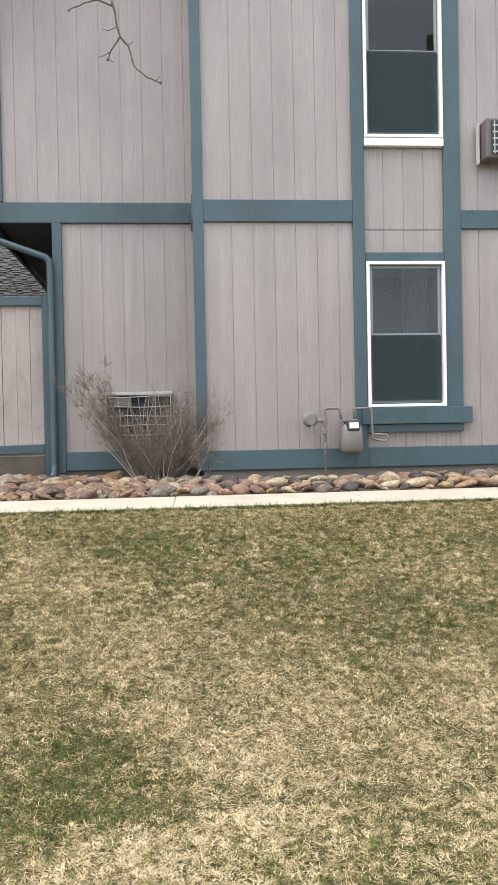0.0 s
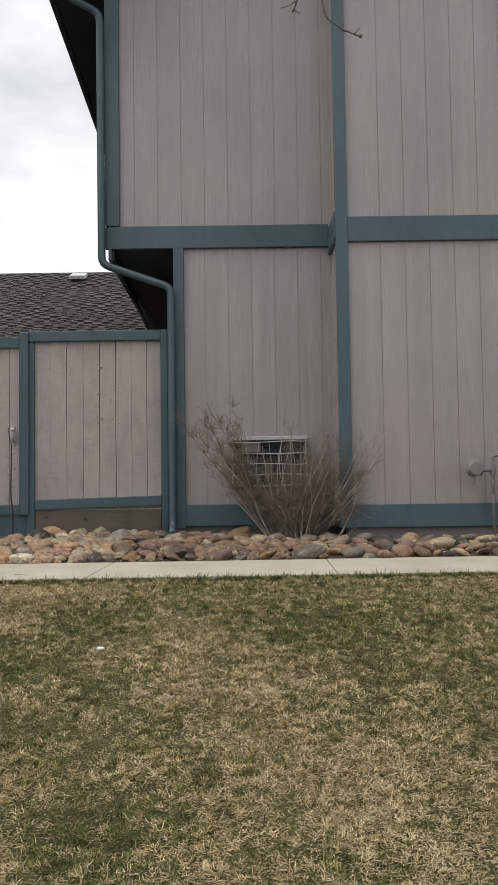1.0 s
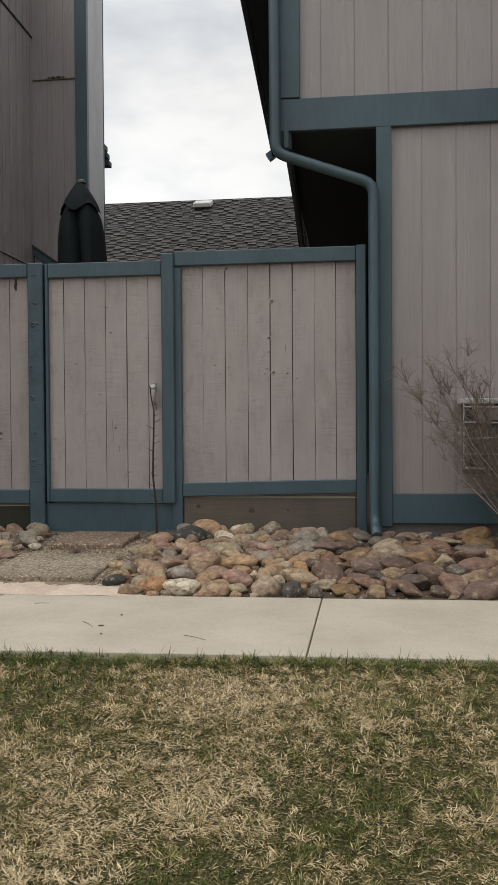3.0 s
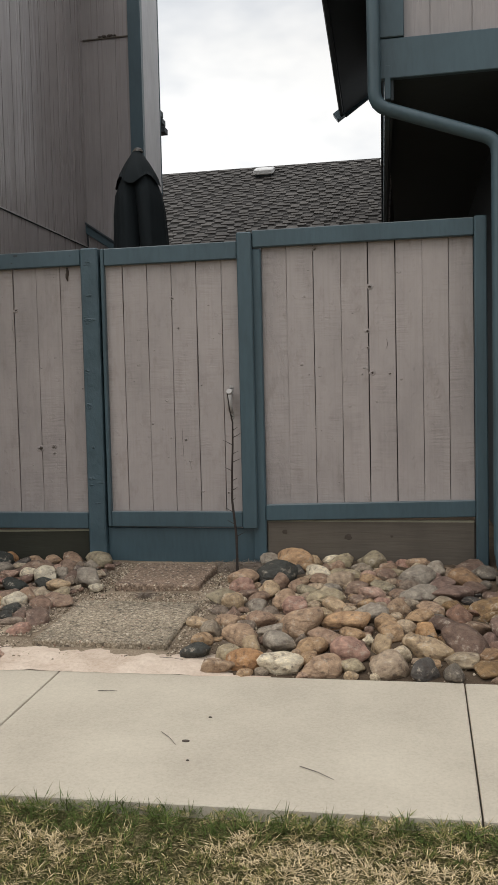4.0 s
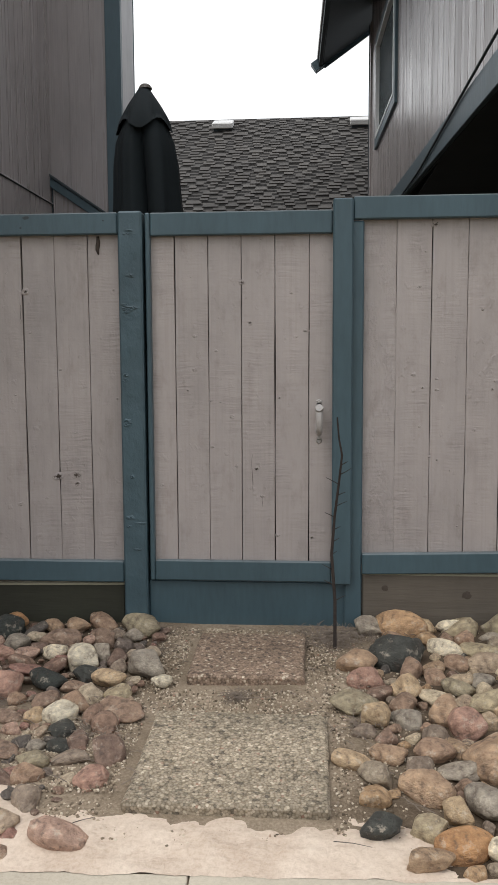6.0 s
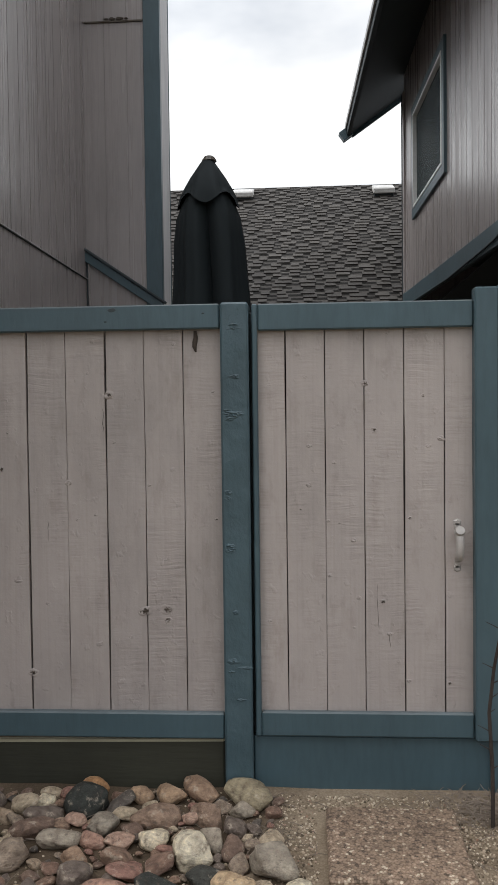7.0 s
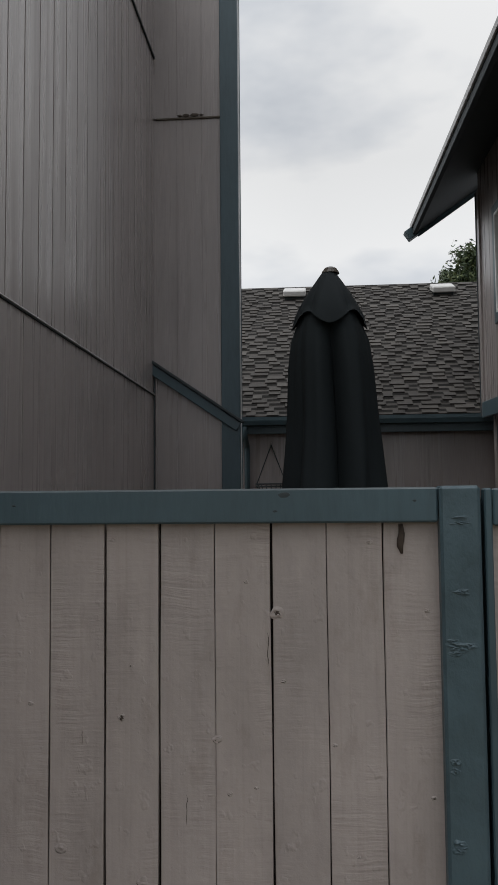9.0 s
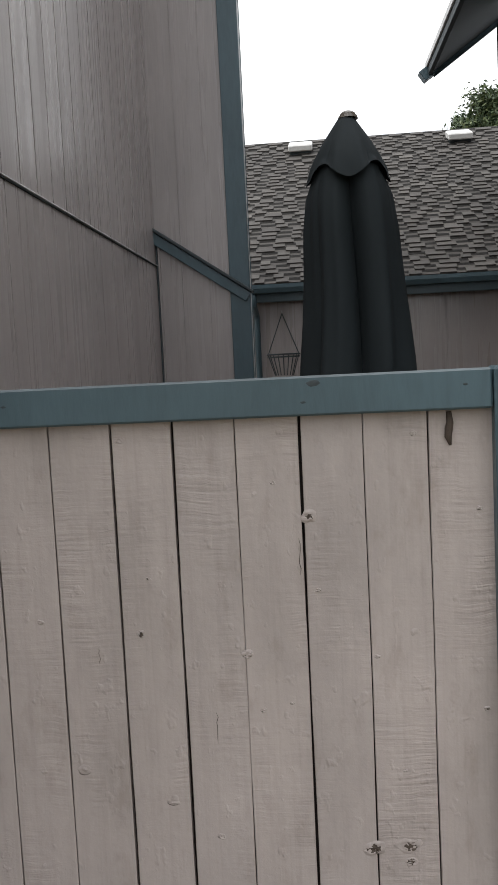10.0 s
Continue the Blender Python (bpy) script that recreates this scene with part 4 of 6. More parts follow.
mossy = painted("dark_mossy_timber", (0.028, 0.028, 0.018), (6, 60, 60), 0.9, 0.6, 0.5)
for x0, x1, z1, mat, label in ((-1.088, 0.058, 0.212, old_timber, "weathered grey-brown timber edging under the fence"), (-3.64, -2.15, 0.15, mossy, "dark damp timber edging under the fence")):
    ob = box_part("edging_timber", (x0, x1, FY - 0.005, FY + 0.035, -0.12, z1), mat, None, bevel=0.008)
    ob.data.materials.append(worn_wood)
    for v in ob.data.vertices:
        if x0 < -2 and v.co.z > 0:
            v.co.z += 0.016 * (v.co.x + 2.15)
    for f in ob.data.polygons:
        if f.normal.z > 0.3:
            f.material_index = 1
    for k, (kx, kz, kr) in enumerate(((-0.985, 0.145, 0.016), (-0.63, 0.118, 0.021), (-0.39, 0.125, 0.009)) if x0 > -2 else ()):
        bm = bmesh.new()
        bmesh.ops.create_icosphere(bm, subdivisions=2, radius=1.0)
        for v in bm.verts:
            v.co *= 1 + 0.4 * noise.noise(v.co * 1.4 + Vector((k * 7, 0, 0)))
        bmesh.ops.transform(bm, matrix=Matrix.Translation((kx, FY - 0.005, kz)) @ Matrix.Diagonal((kr, 0.002, kr * 0.8, 1)), verts=bm.verts)
        part("knot", bm, knot_paint, ob)
    tagged(ob, label, "timber")

# ---- patio umbrella ----
umbrella = thing("patio_umbrella", "closed charcoal canvas patio umbrella", "umbrella")
UX, UY = -2.385, 10.57


def drape(bm, levels, folds, depth, phase, dip, n=120):
    rings = []
    for z, r, f in levels:
        ring = []
        for k in range(n):
            a = 2 * math.pi * k / n
            wave = math.cos(folds * a + phase + 0.6 * math.sin(a * 2 + z * 1.3))
            crease = (0.5 + 0.5 * wave) ** 0.30
            minor = 0.5 + 0.5 * math.cos(6 * a + 0.5 + 0.8 * math.sin(z * 2))
            rr = r * (1 - f * depth * (1 - crease)) * (1 - 0.17 * f * (1 - minor ** 0.6)) * (1 + 0.04 * math.sin(2 * a + 1 + z)) * (1 + f * (0.030 * math.cos(9 * a + 1.7 * z) + 0.018 * math.cos(17 * a - 2.3 * z + 1)))
            hem = dip * math.cos(folds * a + phase) if (z, r, f) == levels[-1] else 0.0
            ring.append(bm.verts.new((UX + rr * math.cos(a) + 0.01 * math.sin(z * 4), UY + rr * math.sin(a), z - hem)))
        rings.append(ring)
    for r, s in zip(rings, rings[1:]):
        for k in range(n):
            bm.faces.new((r[k], s[k], s[(k + 1) % n], r[(k + 1) % n])).smooth = True


bm = bmesh.new()
drape(bm, [(2.80, 0.075, 0.2), (2.70, 0.13, 0.3), (2.62, 0.165, 0.5), (2.54, 0.196, 0.7), (2.40, 0.214, 0.9), (2.2, 0.222, 1.0), (2.0, 0.235, 1.0), (1.83, 0.248, 1.0), (1.6, 0.262, 1.0), (1.3, 0.275, 1.0), (1.0, 0.27, 1.0)], 2, 0.80, -0.12, 0.0)
part("canopy", bm, canvas, umbrella)
bm = bmesh.new()
drape(bm, [(2.885, 0.035, 0.0), (2.85, 0.06, 0.05), (2.78, 0.11, 0.15), (2.71, 0.152, 0.3), (2.665, 0.174, 0.5), (2.635, 0.190, 0.6)], 4, 0.34, 0.0, 0.036)
part("vent_flap", bm, canvas, umbrella)
bm = bmesh.new()
bmesh.ops.create_uvsphere(bm, u_segments=16, v_segments=8, radius=0.036, matrix=pose(UX, UY, 2.895) @ Matrix.Diagonal((1, 1, 0.6, 1)))
bmesh.ops.create_cone(bm, segments=16, radius1=0.045, radius2=0.04, depth=0.012, cap_ends=True, matrix=pose(UX, UY, 2.888))
part("finial", bm, painted("bronze_finial", (0.09, 0.075, 0.06), (30, 30, 30), 0.4, 0.1, 0.1), umbrella, "brown finial cap")
bm = bmesh.new()
tube(bm, [(UX, UY, -0.03), (UX, UY, 2.88)], 0.022, 12)
part("pole", bm, dark_and_shade, umbrella)
bm = bmesh.new()
bmesh.ops.create_cone(bm, segments=24, radius1=0.25, radius2=0.20, depth=0.07, cap_ends=True, matrix=pose(UX, UY, 0.02))
part("base", bm, dark_and_shade, umbrella)

# ---- trees ----
bark = speckled("grey_bark", [(0.06, 0.05, 0.04), (0.12, 0.10, 0.085), (0.2, 0.17, 0.15)], 40, 0.9, 0.8)
tree = thing("bare_tree", "bare deciduous tree with thin drooping twigs", "tree")
bm = bmesh.new()
tube(bm, [(5.3, 4.4, -0.6), (5.25, 4.45, 0.8), (5.3, 4.5, 2.4), (5.1, 4.6, 4.0), (5.0, 4.7, 5.8)], [0.16, 0.13, 0.12, 0.10, 0.06], 12)
part("trunk", bm, bark, tree)
bm = bmesh.new()
tube(bm, [(5.2, 4.55, 3.2), (4.2, 4.7, 4.1), (3.0, 4.85, 4.3), (1.9, 4.90, 3.9), (1.20, 4.85, 3.30), (1.10, 4.75, 2.86)], [0.07, 0.05, 0.035, 0.022, 0.013, 0.009], 8)
part("limb", bm, bark, tree)
TWIGS = [([(1.10, 4.75, 2.86), (1.128, 4.75, 2.72), (1.142, 4.75, 2.655), (1.19, 4.75, 2.61), (1.217, 4.75, 2.495), (1.29, 4.74, 2.43), (1.366, 4.74, 2.40)], 0.0075),
         ([(1.142, 4.75, 2.655), (1.105, 4.75, 2.60), (1.071, 4.76, 2.531)], 0.006), ([(1.105, 4.75, 2.83), (1.02, 4.77, 2.865), (0.945, 4.78, 2.855), (0.86, 4.79, 2.815)], 0.006),
         ([(1.128, 4.75, 2.72), (1.08, 4.76, 2.69), (1.055, 4.76, 2.70)], 0.003), ([(1.19, 4.75, 2.61), (1.215, 4.75, 2.63)], 0.003),
         ([(1.09, 4.75, 2.57), (1.02, 4.76, 2.545)], 0.003), ([(1.071, 4.76, 2.54), (1.10, 4.76, 2.52)], 0.003), ([(1.34, 4.74, 2.41), (1.36, 4.74, 2.435)], 0.003)]
for pts, r in TWIGS:
    bm = bmesh.new()
    fine = []
    for a, b in zip(pts, pts[1:]):
        for k in range(4):
            p = Vector(a).lerp(Vector(b), k / 4)
            fine.append(p + Vector((noise.noise(p * 17), 0, noise.noise(p * 19 + Vector((3, 0, 0))))) * 0.008)
    fine.append(Vector(pts[-1]))
    tube(bm, fine, [r * (1 - 0.6 * i / len(fine)) * (1.25 if i % 5 == 0 else 1) for i in range(len(fine))], 6)
    bmesh.ops.create_icosphere(bm, subdivisions=1, radius=r * 1.3, matrix=Matrix.Translation(pts[-1]))
    part("twig", bm, bark, tree)


def strands(name, runs, mat, parent, sides=3):
    """Many thin tapering stems in one mesh; a run is points and two radii."""
    verts, faces = [], []
    for pts, r0, r1 in runs:
        start = len(verts)
        along = (pts[-1] - pts[0]).normalized()
        e1 = along.orthogonal().normalized()
        e2 = along.cross(e1)
        for i, p in enumerate(pts):
            r = r0 + (r1 - r0) * i / (len(pts) - 1)
            for k in range(sides):
                a = 2 * math.pi * k / sides
                verts.append(p + (e1 * math.cos(a) + e2 * math.sin(a)) * r)
        for i in range(len(pts) - 1):
            for k in range(sides):
                a, b = start + i * sides + k, start + i * sides + (k + 1) % sides
                faces.append((a, b, b + sides, a + sides))
    mesh = bpy.data.meshes.new(name)
    mesh.from_pydata([tuple(v) for v in verts], [], faces)
    mesh.materials.append(mat)
    ob = new(name, mesh)
    ob.parent = parent
    return ob


def stem(rnd, at, way, length, n, wander):
    p, d, pts = Vector(at), Vector(way).normalized(), [Vector(at)]
    for i in range(n):
        d = (d + Vector((rnd.uniform(-1, 1), rnd.uniform(-1, 1), rnd.uniform(-0.6, 1))) * wander).normalized()
        p = p + d * length / n
        pts.append(p.copy())
    return pts


shrub = thing("shrub", "leafless twiggy shrub growing in the stone bed", "shrub")
rnd = random.Random(11)
twig_skin = speckled("reddish_twigs", [(0.10, 0.077, 0.062), (0.18, 0.142, 0.115), (0.29, 0.24, 0.195)], 30, 0.9, 0.2)
pale_skin = speckled("pale_dead_stems", [(0.34, 0.30, 0.25), (0.46, 0.41, 0.35), (0.58, 0.53, 0.46)], 30, 0.9, 0.2)
main, fine, pale = [], [], []


def wall_side(x):
    """How far back the shrub may reach: the air conditioner's guard, then the forward wall."""
    return float(np.interp(x, (1.30, 1.58), (8.42, 7.95)))


def bush(count, x, spread, side_way, lean0, lean1, long0, long1, twigs, every=6):
    """Stems from one part of the shrub's root, with side twigs."""
    for i in range(count):
        a, lean = rnd.uniform(0, 2 * math.pi), rnd.uniform(lean0, lean1)
        base = Vector((x + spread * rnd.gauss(0, 1), 8.14 + 0.06 * rnd.gauss(0, 1), -0.06))
        way = Vector((math.cos(a) * lean + side_way, math.sin(a) * lean * 0.4 - 0.05, 1))
        pts = stem(rnd, base, way, rnd.uniform(long0, long1), 8, 0.17)
        pts = [Vector((p.x, min(p.y, wall_side(p.x)), max(p.z, -0.06))) for p in pts]
        (pale if i % every == 0 else main).append((pts, rnd.uniform(0.0028, 0.0048), 0.0014))
        for k in range(twigs):
            j = rnd.randint(3, 8)
            sub = stem(rnd, pts[j], (pts[j] - pts[j - 1]) * 9 + Vector((rnd.uniform(-1, 1), rnd.uniform(-0.6, 0.6), rnd.uniform(-0.4, 0.9))), rnd.uniform(0.05, 0.17), 4, 0.3)
            sub = [Vector((p.x, min(p.y, wall_side(p.x)), max(p.z, 0.0))) for p in sub]
            fine.append((sub, 0.0017, 0.001))
            for q in range(2):
                t = rnd.randint(1, 3)
                fine.append((stem(rnd, sub[t], (rnd.uniform(-1, 1), rnd.uniform(-0.6, 0.2), rnd.uniform(-0.3, 1)), rnd.uniform(0.03, 0.09), 2, 0.25), 0.0013, 0.0009))


bush(125, 1.22, 0.11, 0.0, 0.2, 1.15, 0.20, 0.44, 13)
bush(32, 1.24, 0.08, 0.05, 0.0, 0.85, 0.40, 0.62, 14, 4)
bush(36, 1.31, 0.07, 0.22, 0.0, 0.30, 0.60, 0.92, 12, 2)
bush(14, 1.32, 0.07, 0.55, 0.0, 0.35, 0.50, 0.80, 12, 3)
bush(5, 1.32, 0.05, 0.85, 0.0, 0.2, 0.85, 1.0, 16, 3)
bush(24, 1.12, 0.08, -0.66, 0.0, 0.32, 0.55, 1.05, 14, 4)
bush(11, 1.08, 0.05, -0.66, 0.0, 0.16, 1.0, 1.28, 42, 3)
bush(9, 1.20, 0.06, -0.10, 0.0, 0.25, 0.70, 1.0, 4, 1)
strands("stem_clump", main, twig_skin, shrub)["kind"] = "stuff"
strands("dead_stem_clump", pale, pale_skin, shrub)["kind"] = "stuff"
strands("twig_thicket", fine, twig_skin, shrub)["kind"] = "stuff"

sapling = thing("sapling", "thin dead sapling stem beside the gate post", "sapling")
SP = [(-1.212, 8.45, -0.06), (-1.213, 8.45, 0.16), (-1.228, 8.43, 0.36), (-1.218, 8.40, 0.52), (-1.203, 8.36, 0.66), (-1.192, 8.32, 0.78), (-1.205, 8.31, 0.85), (-1.212, 8.30, 0.93)]
dead_bark = speckled("dark_dead_bark", [(0.02, 0.016, 0.014), (0.04, 0.032, 0.028), (0.07, 0.056, 0.05)], 60, 0.9, 0.5)
strands("stem", [([Vector(p) for p in SP], 0.0075, 0.003)], dead_bark, sapling, 7)
rnd = random.Random(5)
for k in range(12):
    root = Vector(SP[1 + k // 3]).lerp(Vector(SP[2 + k // 3]), (k % 3) / 3)
    strands("thorn", [(stem(rnd, root, (rnd.choice((-1, 1)), 0, 0.5), rnd.uniform(0.02, 0.06), 2, 0.1), 0.0025, 0.001)], dead_bark, sapling)

far_tree = thing("far_tree", "dark green pine standing behind the garage roof", "tree")
bm = bmesh.new()
tube(bm, [(3.8, 40, 0), (3.7, 40, 5), (3.8, 40, 8), (3.8, 40, 10.6)], [0.3, 0.24, 0.15, 0.04], 10)
part("trunk", bm, bark, far_tree)
m_, t_, b_ = material("leaf_green", 0.6)
isl_ = t_.nodes.new("ShaderNodeNewGeometry").outputs["Random Per Island"]
t_.links.new(ramp(t_, isl_, [(0.0, (0.025, 0.045, 0.018)), (0.6, (0.055, 0.085, 0.03)), (1.0, (0.11, 0.13, 0.05))]), b_.inputs["Base Color"])
leaf_green = m_
rng = np.random.default_rng(8)
n = 16000
clump = np.clip(rng.normal(size=(46, 3)), -1.5, 1.5) * (0.72, 0.8, 0.62) + (3.75, 40, 10.25)
at = clump[rng.integers(0, 46, n)] + rng.normal(size=(n, 3)) * 0.22
e1, e2 = rng.normal(size=(n, 3)), rng.normal(size=(n, 3))
e1 /= np.linalg.norm(e1, axis=1)[:, None]
e2 /= np.linalg.norm(e2, axis=1)[:, None]
verts = np.stack([at - e1 * 0.11, at + e2 * 0.045, at + e1 * 0.11, at - e2 * 0.045], axis=1).reshape(-1, 3)
mesh = bpy.data.meshes.new("crown")
mesh.from_pydata(verts.tolist(), [], np.arange(n * 4).reshape(-1, 4).tolist())
mesh.materials.append(leaf_green)
crown = new("crown", mesh)
crown.parent = far_tree

# ---- pavers, sand and stones ----
def aggregate(name, tint):
    m, tree, b = material(name, 0.9)
    at = place_of(tree)
    cell = node(tree, "ShaderNodeTexVoronoi", Scale=125.0)
    tree.links.new(at, cell.inputs["Vector"])
    tone = ramp(tree, noise_of(tree, cell.outputs["Position"], 61.0, 1.0), [(0.29, shade(tint, 0.34)), (0.40, shade(tint, 0.78)), (0.52, tint), (0.62, shade(tint, 1.25)), (0.68, (0.58, 0.51, 0.41)), (0.76, (0.30, 0.18, 0.13))])
    gap = ramp(tree, cell.outputs["Distance"], [(0.0, (1, 1, 1)), (0.40, (0.95, 0.95, 0.95)), (0.75, (0.56, 0.53, 0.49))])
    c = mix(tree, 1.0, tone, gap, "MULTIPLY")
    wide = ramp(tree, noise_of(tree, at, 3.0, 5.0), [(0.3, (0.68, 0.67, 0.64)), (0.7, (1.2, 1.18, 1.14))])
    tree.links.new(mix(tree, 1.0, c, wide, "MULTIPLY"), b.inputs["Base Color"])
    high = math_node(tree, "SUBTRACT", 1.0, cell.outputs["Distance"])
    rugged = math_node(tree, "ADD", math_node(tree, "MULTIPLY", high, 0.5), noise_of(tree, at, 75.0, 4.0, 0.7))
    relief(tree, b, rugged, 0.5, 0.006)
    return m


for x0, x1, y0, y1, z, tint, label in ((-1.777, -1.335, 8.07, 8.50, -0.012, (0.27, 0.195, 0.145), "reddish exposed-aggregate paver before the gate"),
                                       (-1.835, -1.255, 7.235, 7.79, -0.052, (0.34, 0.285, 0.215), "grey exposed-aggregate paver leading to the gate")):
    bm = bmesh.new()
    block(bm, x0, x1, y0, y1, z - 0.06, z, bevel=0.008)
    bmesh.ops.subdivide_edges(bm, edges=[e for e in bm.edges if e.calc_length() > 0.2], cuts=8, use_grid_fill=True)
    for v in bm.verts:
        v.co += Vector((noise.noise(v.co * 14), noise.noise(v.co * 14 + Vector((5, 0, 0))), 0.4 * noise.noise(v.co * 9))) * 0.005
        v.co.z += (v.co.y - (y0 + y1) / 2) * 0.05
    tagged(link("paver", bm, aggregate("aggregate_" + label.split()[0], tint)), label, "paver", "pavers")


TAN_TONES = [(0.38, 0.27, 0.18), (0.29, 0.20, 0.145), (0.45, 0.34, 0.22), (0.24, 0.19, 0.15), (0.39, 0.265, 0.19), (0.41, 0.32, 0.235), (0.56, 0.47, 0.34), (0.25, 0.17, 0.13), (0.42, 0.285, 0.17), (0.33, 0.275, 0.21), (0.47, 0.37, 0.26), (0.10, 0.092, 0.085)]


def stone_skin(name, source, own=()):
    m, tree, b = material(name, 0.66)
    if source == "object":
        r = tree.nodes.new("ShaderNodeObjectInfo").outputs["Random"]
        at = tree.nodes.new("ShaderNodeTexCoord").outputs["Object"]
        grain, coarse = 14.0, 2.2
    else:
        geo = tree.nodes.new("ShaderNodeNewGeometry")
        r, at = geo.outputs["Random Per Island"], geo.outputs["Position"]
        grain, coarse = 130.0, 22.0
    tones = [(0.30, 0.205, 0.14), (0.20, 0.135, 0.105), (0.37, 0.27, 0.17), (0.15, 0.12, 0.10), (0.29, 0.185, 0.14), (0.34, 0.255, 0.185), (0.50, 0.41, 0.29), (0.17, 0.115, 0.09), (0.34, 0.215, 0.125),
             (0.20, 0.175, 0.145), (0.30, 0.195, 0.10), (0.25, 0.17, 0.14), (0.07, 0.063, 0.058), (0.27, 0.195, 0.14), (0.42, 0.34, 0.24), (0.29, 0.175, 0.125)]
    tones = own or [shade(t, 0.86) for t in tones]
    c = ramp(tree, r, [(i / len(tones), t) for i, t in enumerate(tones)])
    c.node.color_ramp.interpolation = "CONSTANT"
    fine, wide = noise_of(tree, at, grain, 5.0, 0.7), noise_of(tree, at, coarse, 5.0, 0.65)
    bands = noise_of(tree, stretched(tree, at, (0.7, 0.9, 2.2)), coarse * 1.3, 4.0, 0.6)
    c = mix(tree, 0.8, c, ramp(tree, wide, [(0.3, (0.55, 0.46, 0.40)), (0.5, (0.95, 0.92, 0.88)), (0.68, (1.35, 1.30, 1.2))]), "MULTIPLY")
    c = mix(tree, 0.32, c, ramp(tree, bands, [(0.38, (0.55, 0.5, 0.48)), (0.48, (1.0, 0.98, 0.95)), (0.60, (1.3, 1.25, 1.18))]), "MULTIPLY")
    c = mix(tree, 0.2, c, ramp(tree, fine, [(0.32, (0.5, 0.48, 0.46)), (0.52, (1.0, 1.0, 1.0)), (0.7, (1.5, 1.46, 1.4))]), "MULTIPLY")
    crust = noise_of(tree, stretched(tree, at, (1.0, 1.1, 0.9)), coarse * 0.75, 6.0, 0.68)
    c = mix(tree, ramp(tree, crust, [(0.57, (0, 0, 0)), (0.66, (0.55, 0.55, 0.55))]), c, (0.56, 0.48, 0.38))
    dirt = noise_of(tree, stretched(tree, at, (1.2, 0.9, 1.4)), coarse * 0.9, 5.0, 0.6)
    c = mix(tree, ramp(tree, dirt, [(0.34, (0.6, 0.6, 0.6)), (0.43, (0, 0, 0))]), c, (0.10, 0.075, 0.06))
    tree.links.new(c, b.inputs["Base Color"])
    high = math_node(tree, "ADD", math_node(tree, "MULTIPLY", fine, 0.2), math_node(tree, "ADD", wide, math_node(tree, "MULTIPLY", bands, 0.22)))
    b.inputs["Specular IOR Level"].default_value = 0.35
    relief(tree, b, high, 0.55, 0.09 if source == "object" else 0.006)
    return m


stone_single, stone_joined = stone_skin("river_stone", "object"), stone_skin("river_stone_rest", "island")


def pebble_mesh(seed, detail):
    bm = bmesh.new()
    bmesh.ops.create_icosphere(bm, subdivisions=detail, radius=1.0)
    off = Vector((seed * 3.7, seed * 1.9, seed * 5.3))
    k = random.Random(seed)
    sx, sy, sz = k.uniform(1.0, 1.42), k.uniform(0.78, 1.0), k.uniform(0.56, 0.84)
    cuts = [(Vector((k.gauss(0, 1), k.gauss(0, 1), k.gauss(0, 0.8))).normalized(), k.uniform(0.50, 0.84)) for _ in range(13)]
    for v in bm.verts:
        p = v.co.copy()
        for d, h in cuts:
            over = p.dot(d) - h
            if over > 0:
                p -= d * over * 0.78
        p *= 1 + 0.18 * noise.noise(p * 1.1 + off) + 0.05 * noise.noise(p * 3.3 + off)
        v.co = Vector((p.x * sx, p.y * sy, p.z * sz)) * 1.22
    for f in bm.faces:
        f.smooth = True
    return bm


def scatter(rnd, inside, box, sizes, taken):
    """Stones that keep clear of one another, the large ones first."""
    made = []
    for r0, r1, tries in sizes:
        for _ in range(tries):
            r = rnd.uniform(r0, r1)
            x, y = rnd.uniform(box[0], box[1]), rnd.uniform(box[2], box[3])
            if not inside(x, y, r):
                continue
            if all((x - a) ** 2 + (y - b) ** 2 > (0.90 * (r + c)) ** 2 for a, b, c in taken):
                taken.append((x, y, r))
                made.append((x, y, r))
    return made


def lying_pose(rnd, x, y, r):
    m = pose(x, y, float(ground_z(x, y)) + r * rnd.uniform(0.24, 0.36), rnd.uniform(-12, 12), rnd.uniform(-12, 12), rnd.gauss(0, 22) + rnd.choice((0, 180)))
    return m @ Matrix.Diagonal((r, r * rnd.uniform(0.95, 1.15), r * rnd.uniform(0.82, 1.0), 1))


def stone_pose(rnd, x, y, r):
    low = -1.9 < x < -0.2
    up = rnd.uniform(0.22, 0.42) if low else rnd.uniform(0.10, 0.34) if x < -1.9 else rnd.uniform(0.16, 0.36)
    tip = 14 if low else 22
    m = pose(x, y, float(ground_z(x, y)) + r * up, rnd.uniform(-tip, tip), rnd.uniform(-tip, tip), rnd.uniform(0, 360))
    return m @ Matrix.Diagonal((r, r, r, 1) if low else (r * 1.1, r * 1.05, r * rnd.uniform(0.62, 0.95), 1))


STONES = []
for s in range(14):
    mesh = bpy.data.meshes.new("stone")
    bm = pebble_mesh(s + 1, 3)
    bm.to_mesh(mesh)
    bm.free()
    mesh.materials.append(stone_single)
    STONES.append(mesh)


def wall_line(x):
    return 8.60 if x < 1.62 else 7.98


def edge_line(x):
    return WALK_FAR + 0.03 * x


def in_right(x, y, r):
    if not edge_line(x) + 0.75 * r < y < wall_line(x) - 0.6 * r:
        return False
    return x > -1.14 + 0.25 * max(0.0, 7.35 - y) and not (-1.05 > x and y > 8.3) and (x - 1.1) ** 2 + (y - 8.2) ** 2 > 0.02


def in_left(x, y, r):
    return edge_line(x) + 0.8 * r < y < 8.66 - 0.6 * r and x < -1.94 - 0.35 * max(0.0, 7.5 - y)


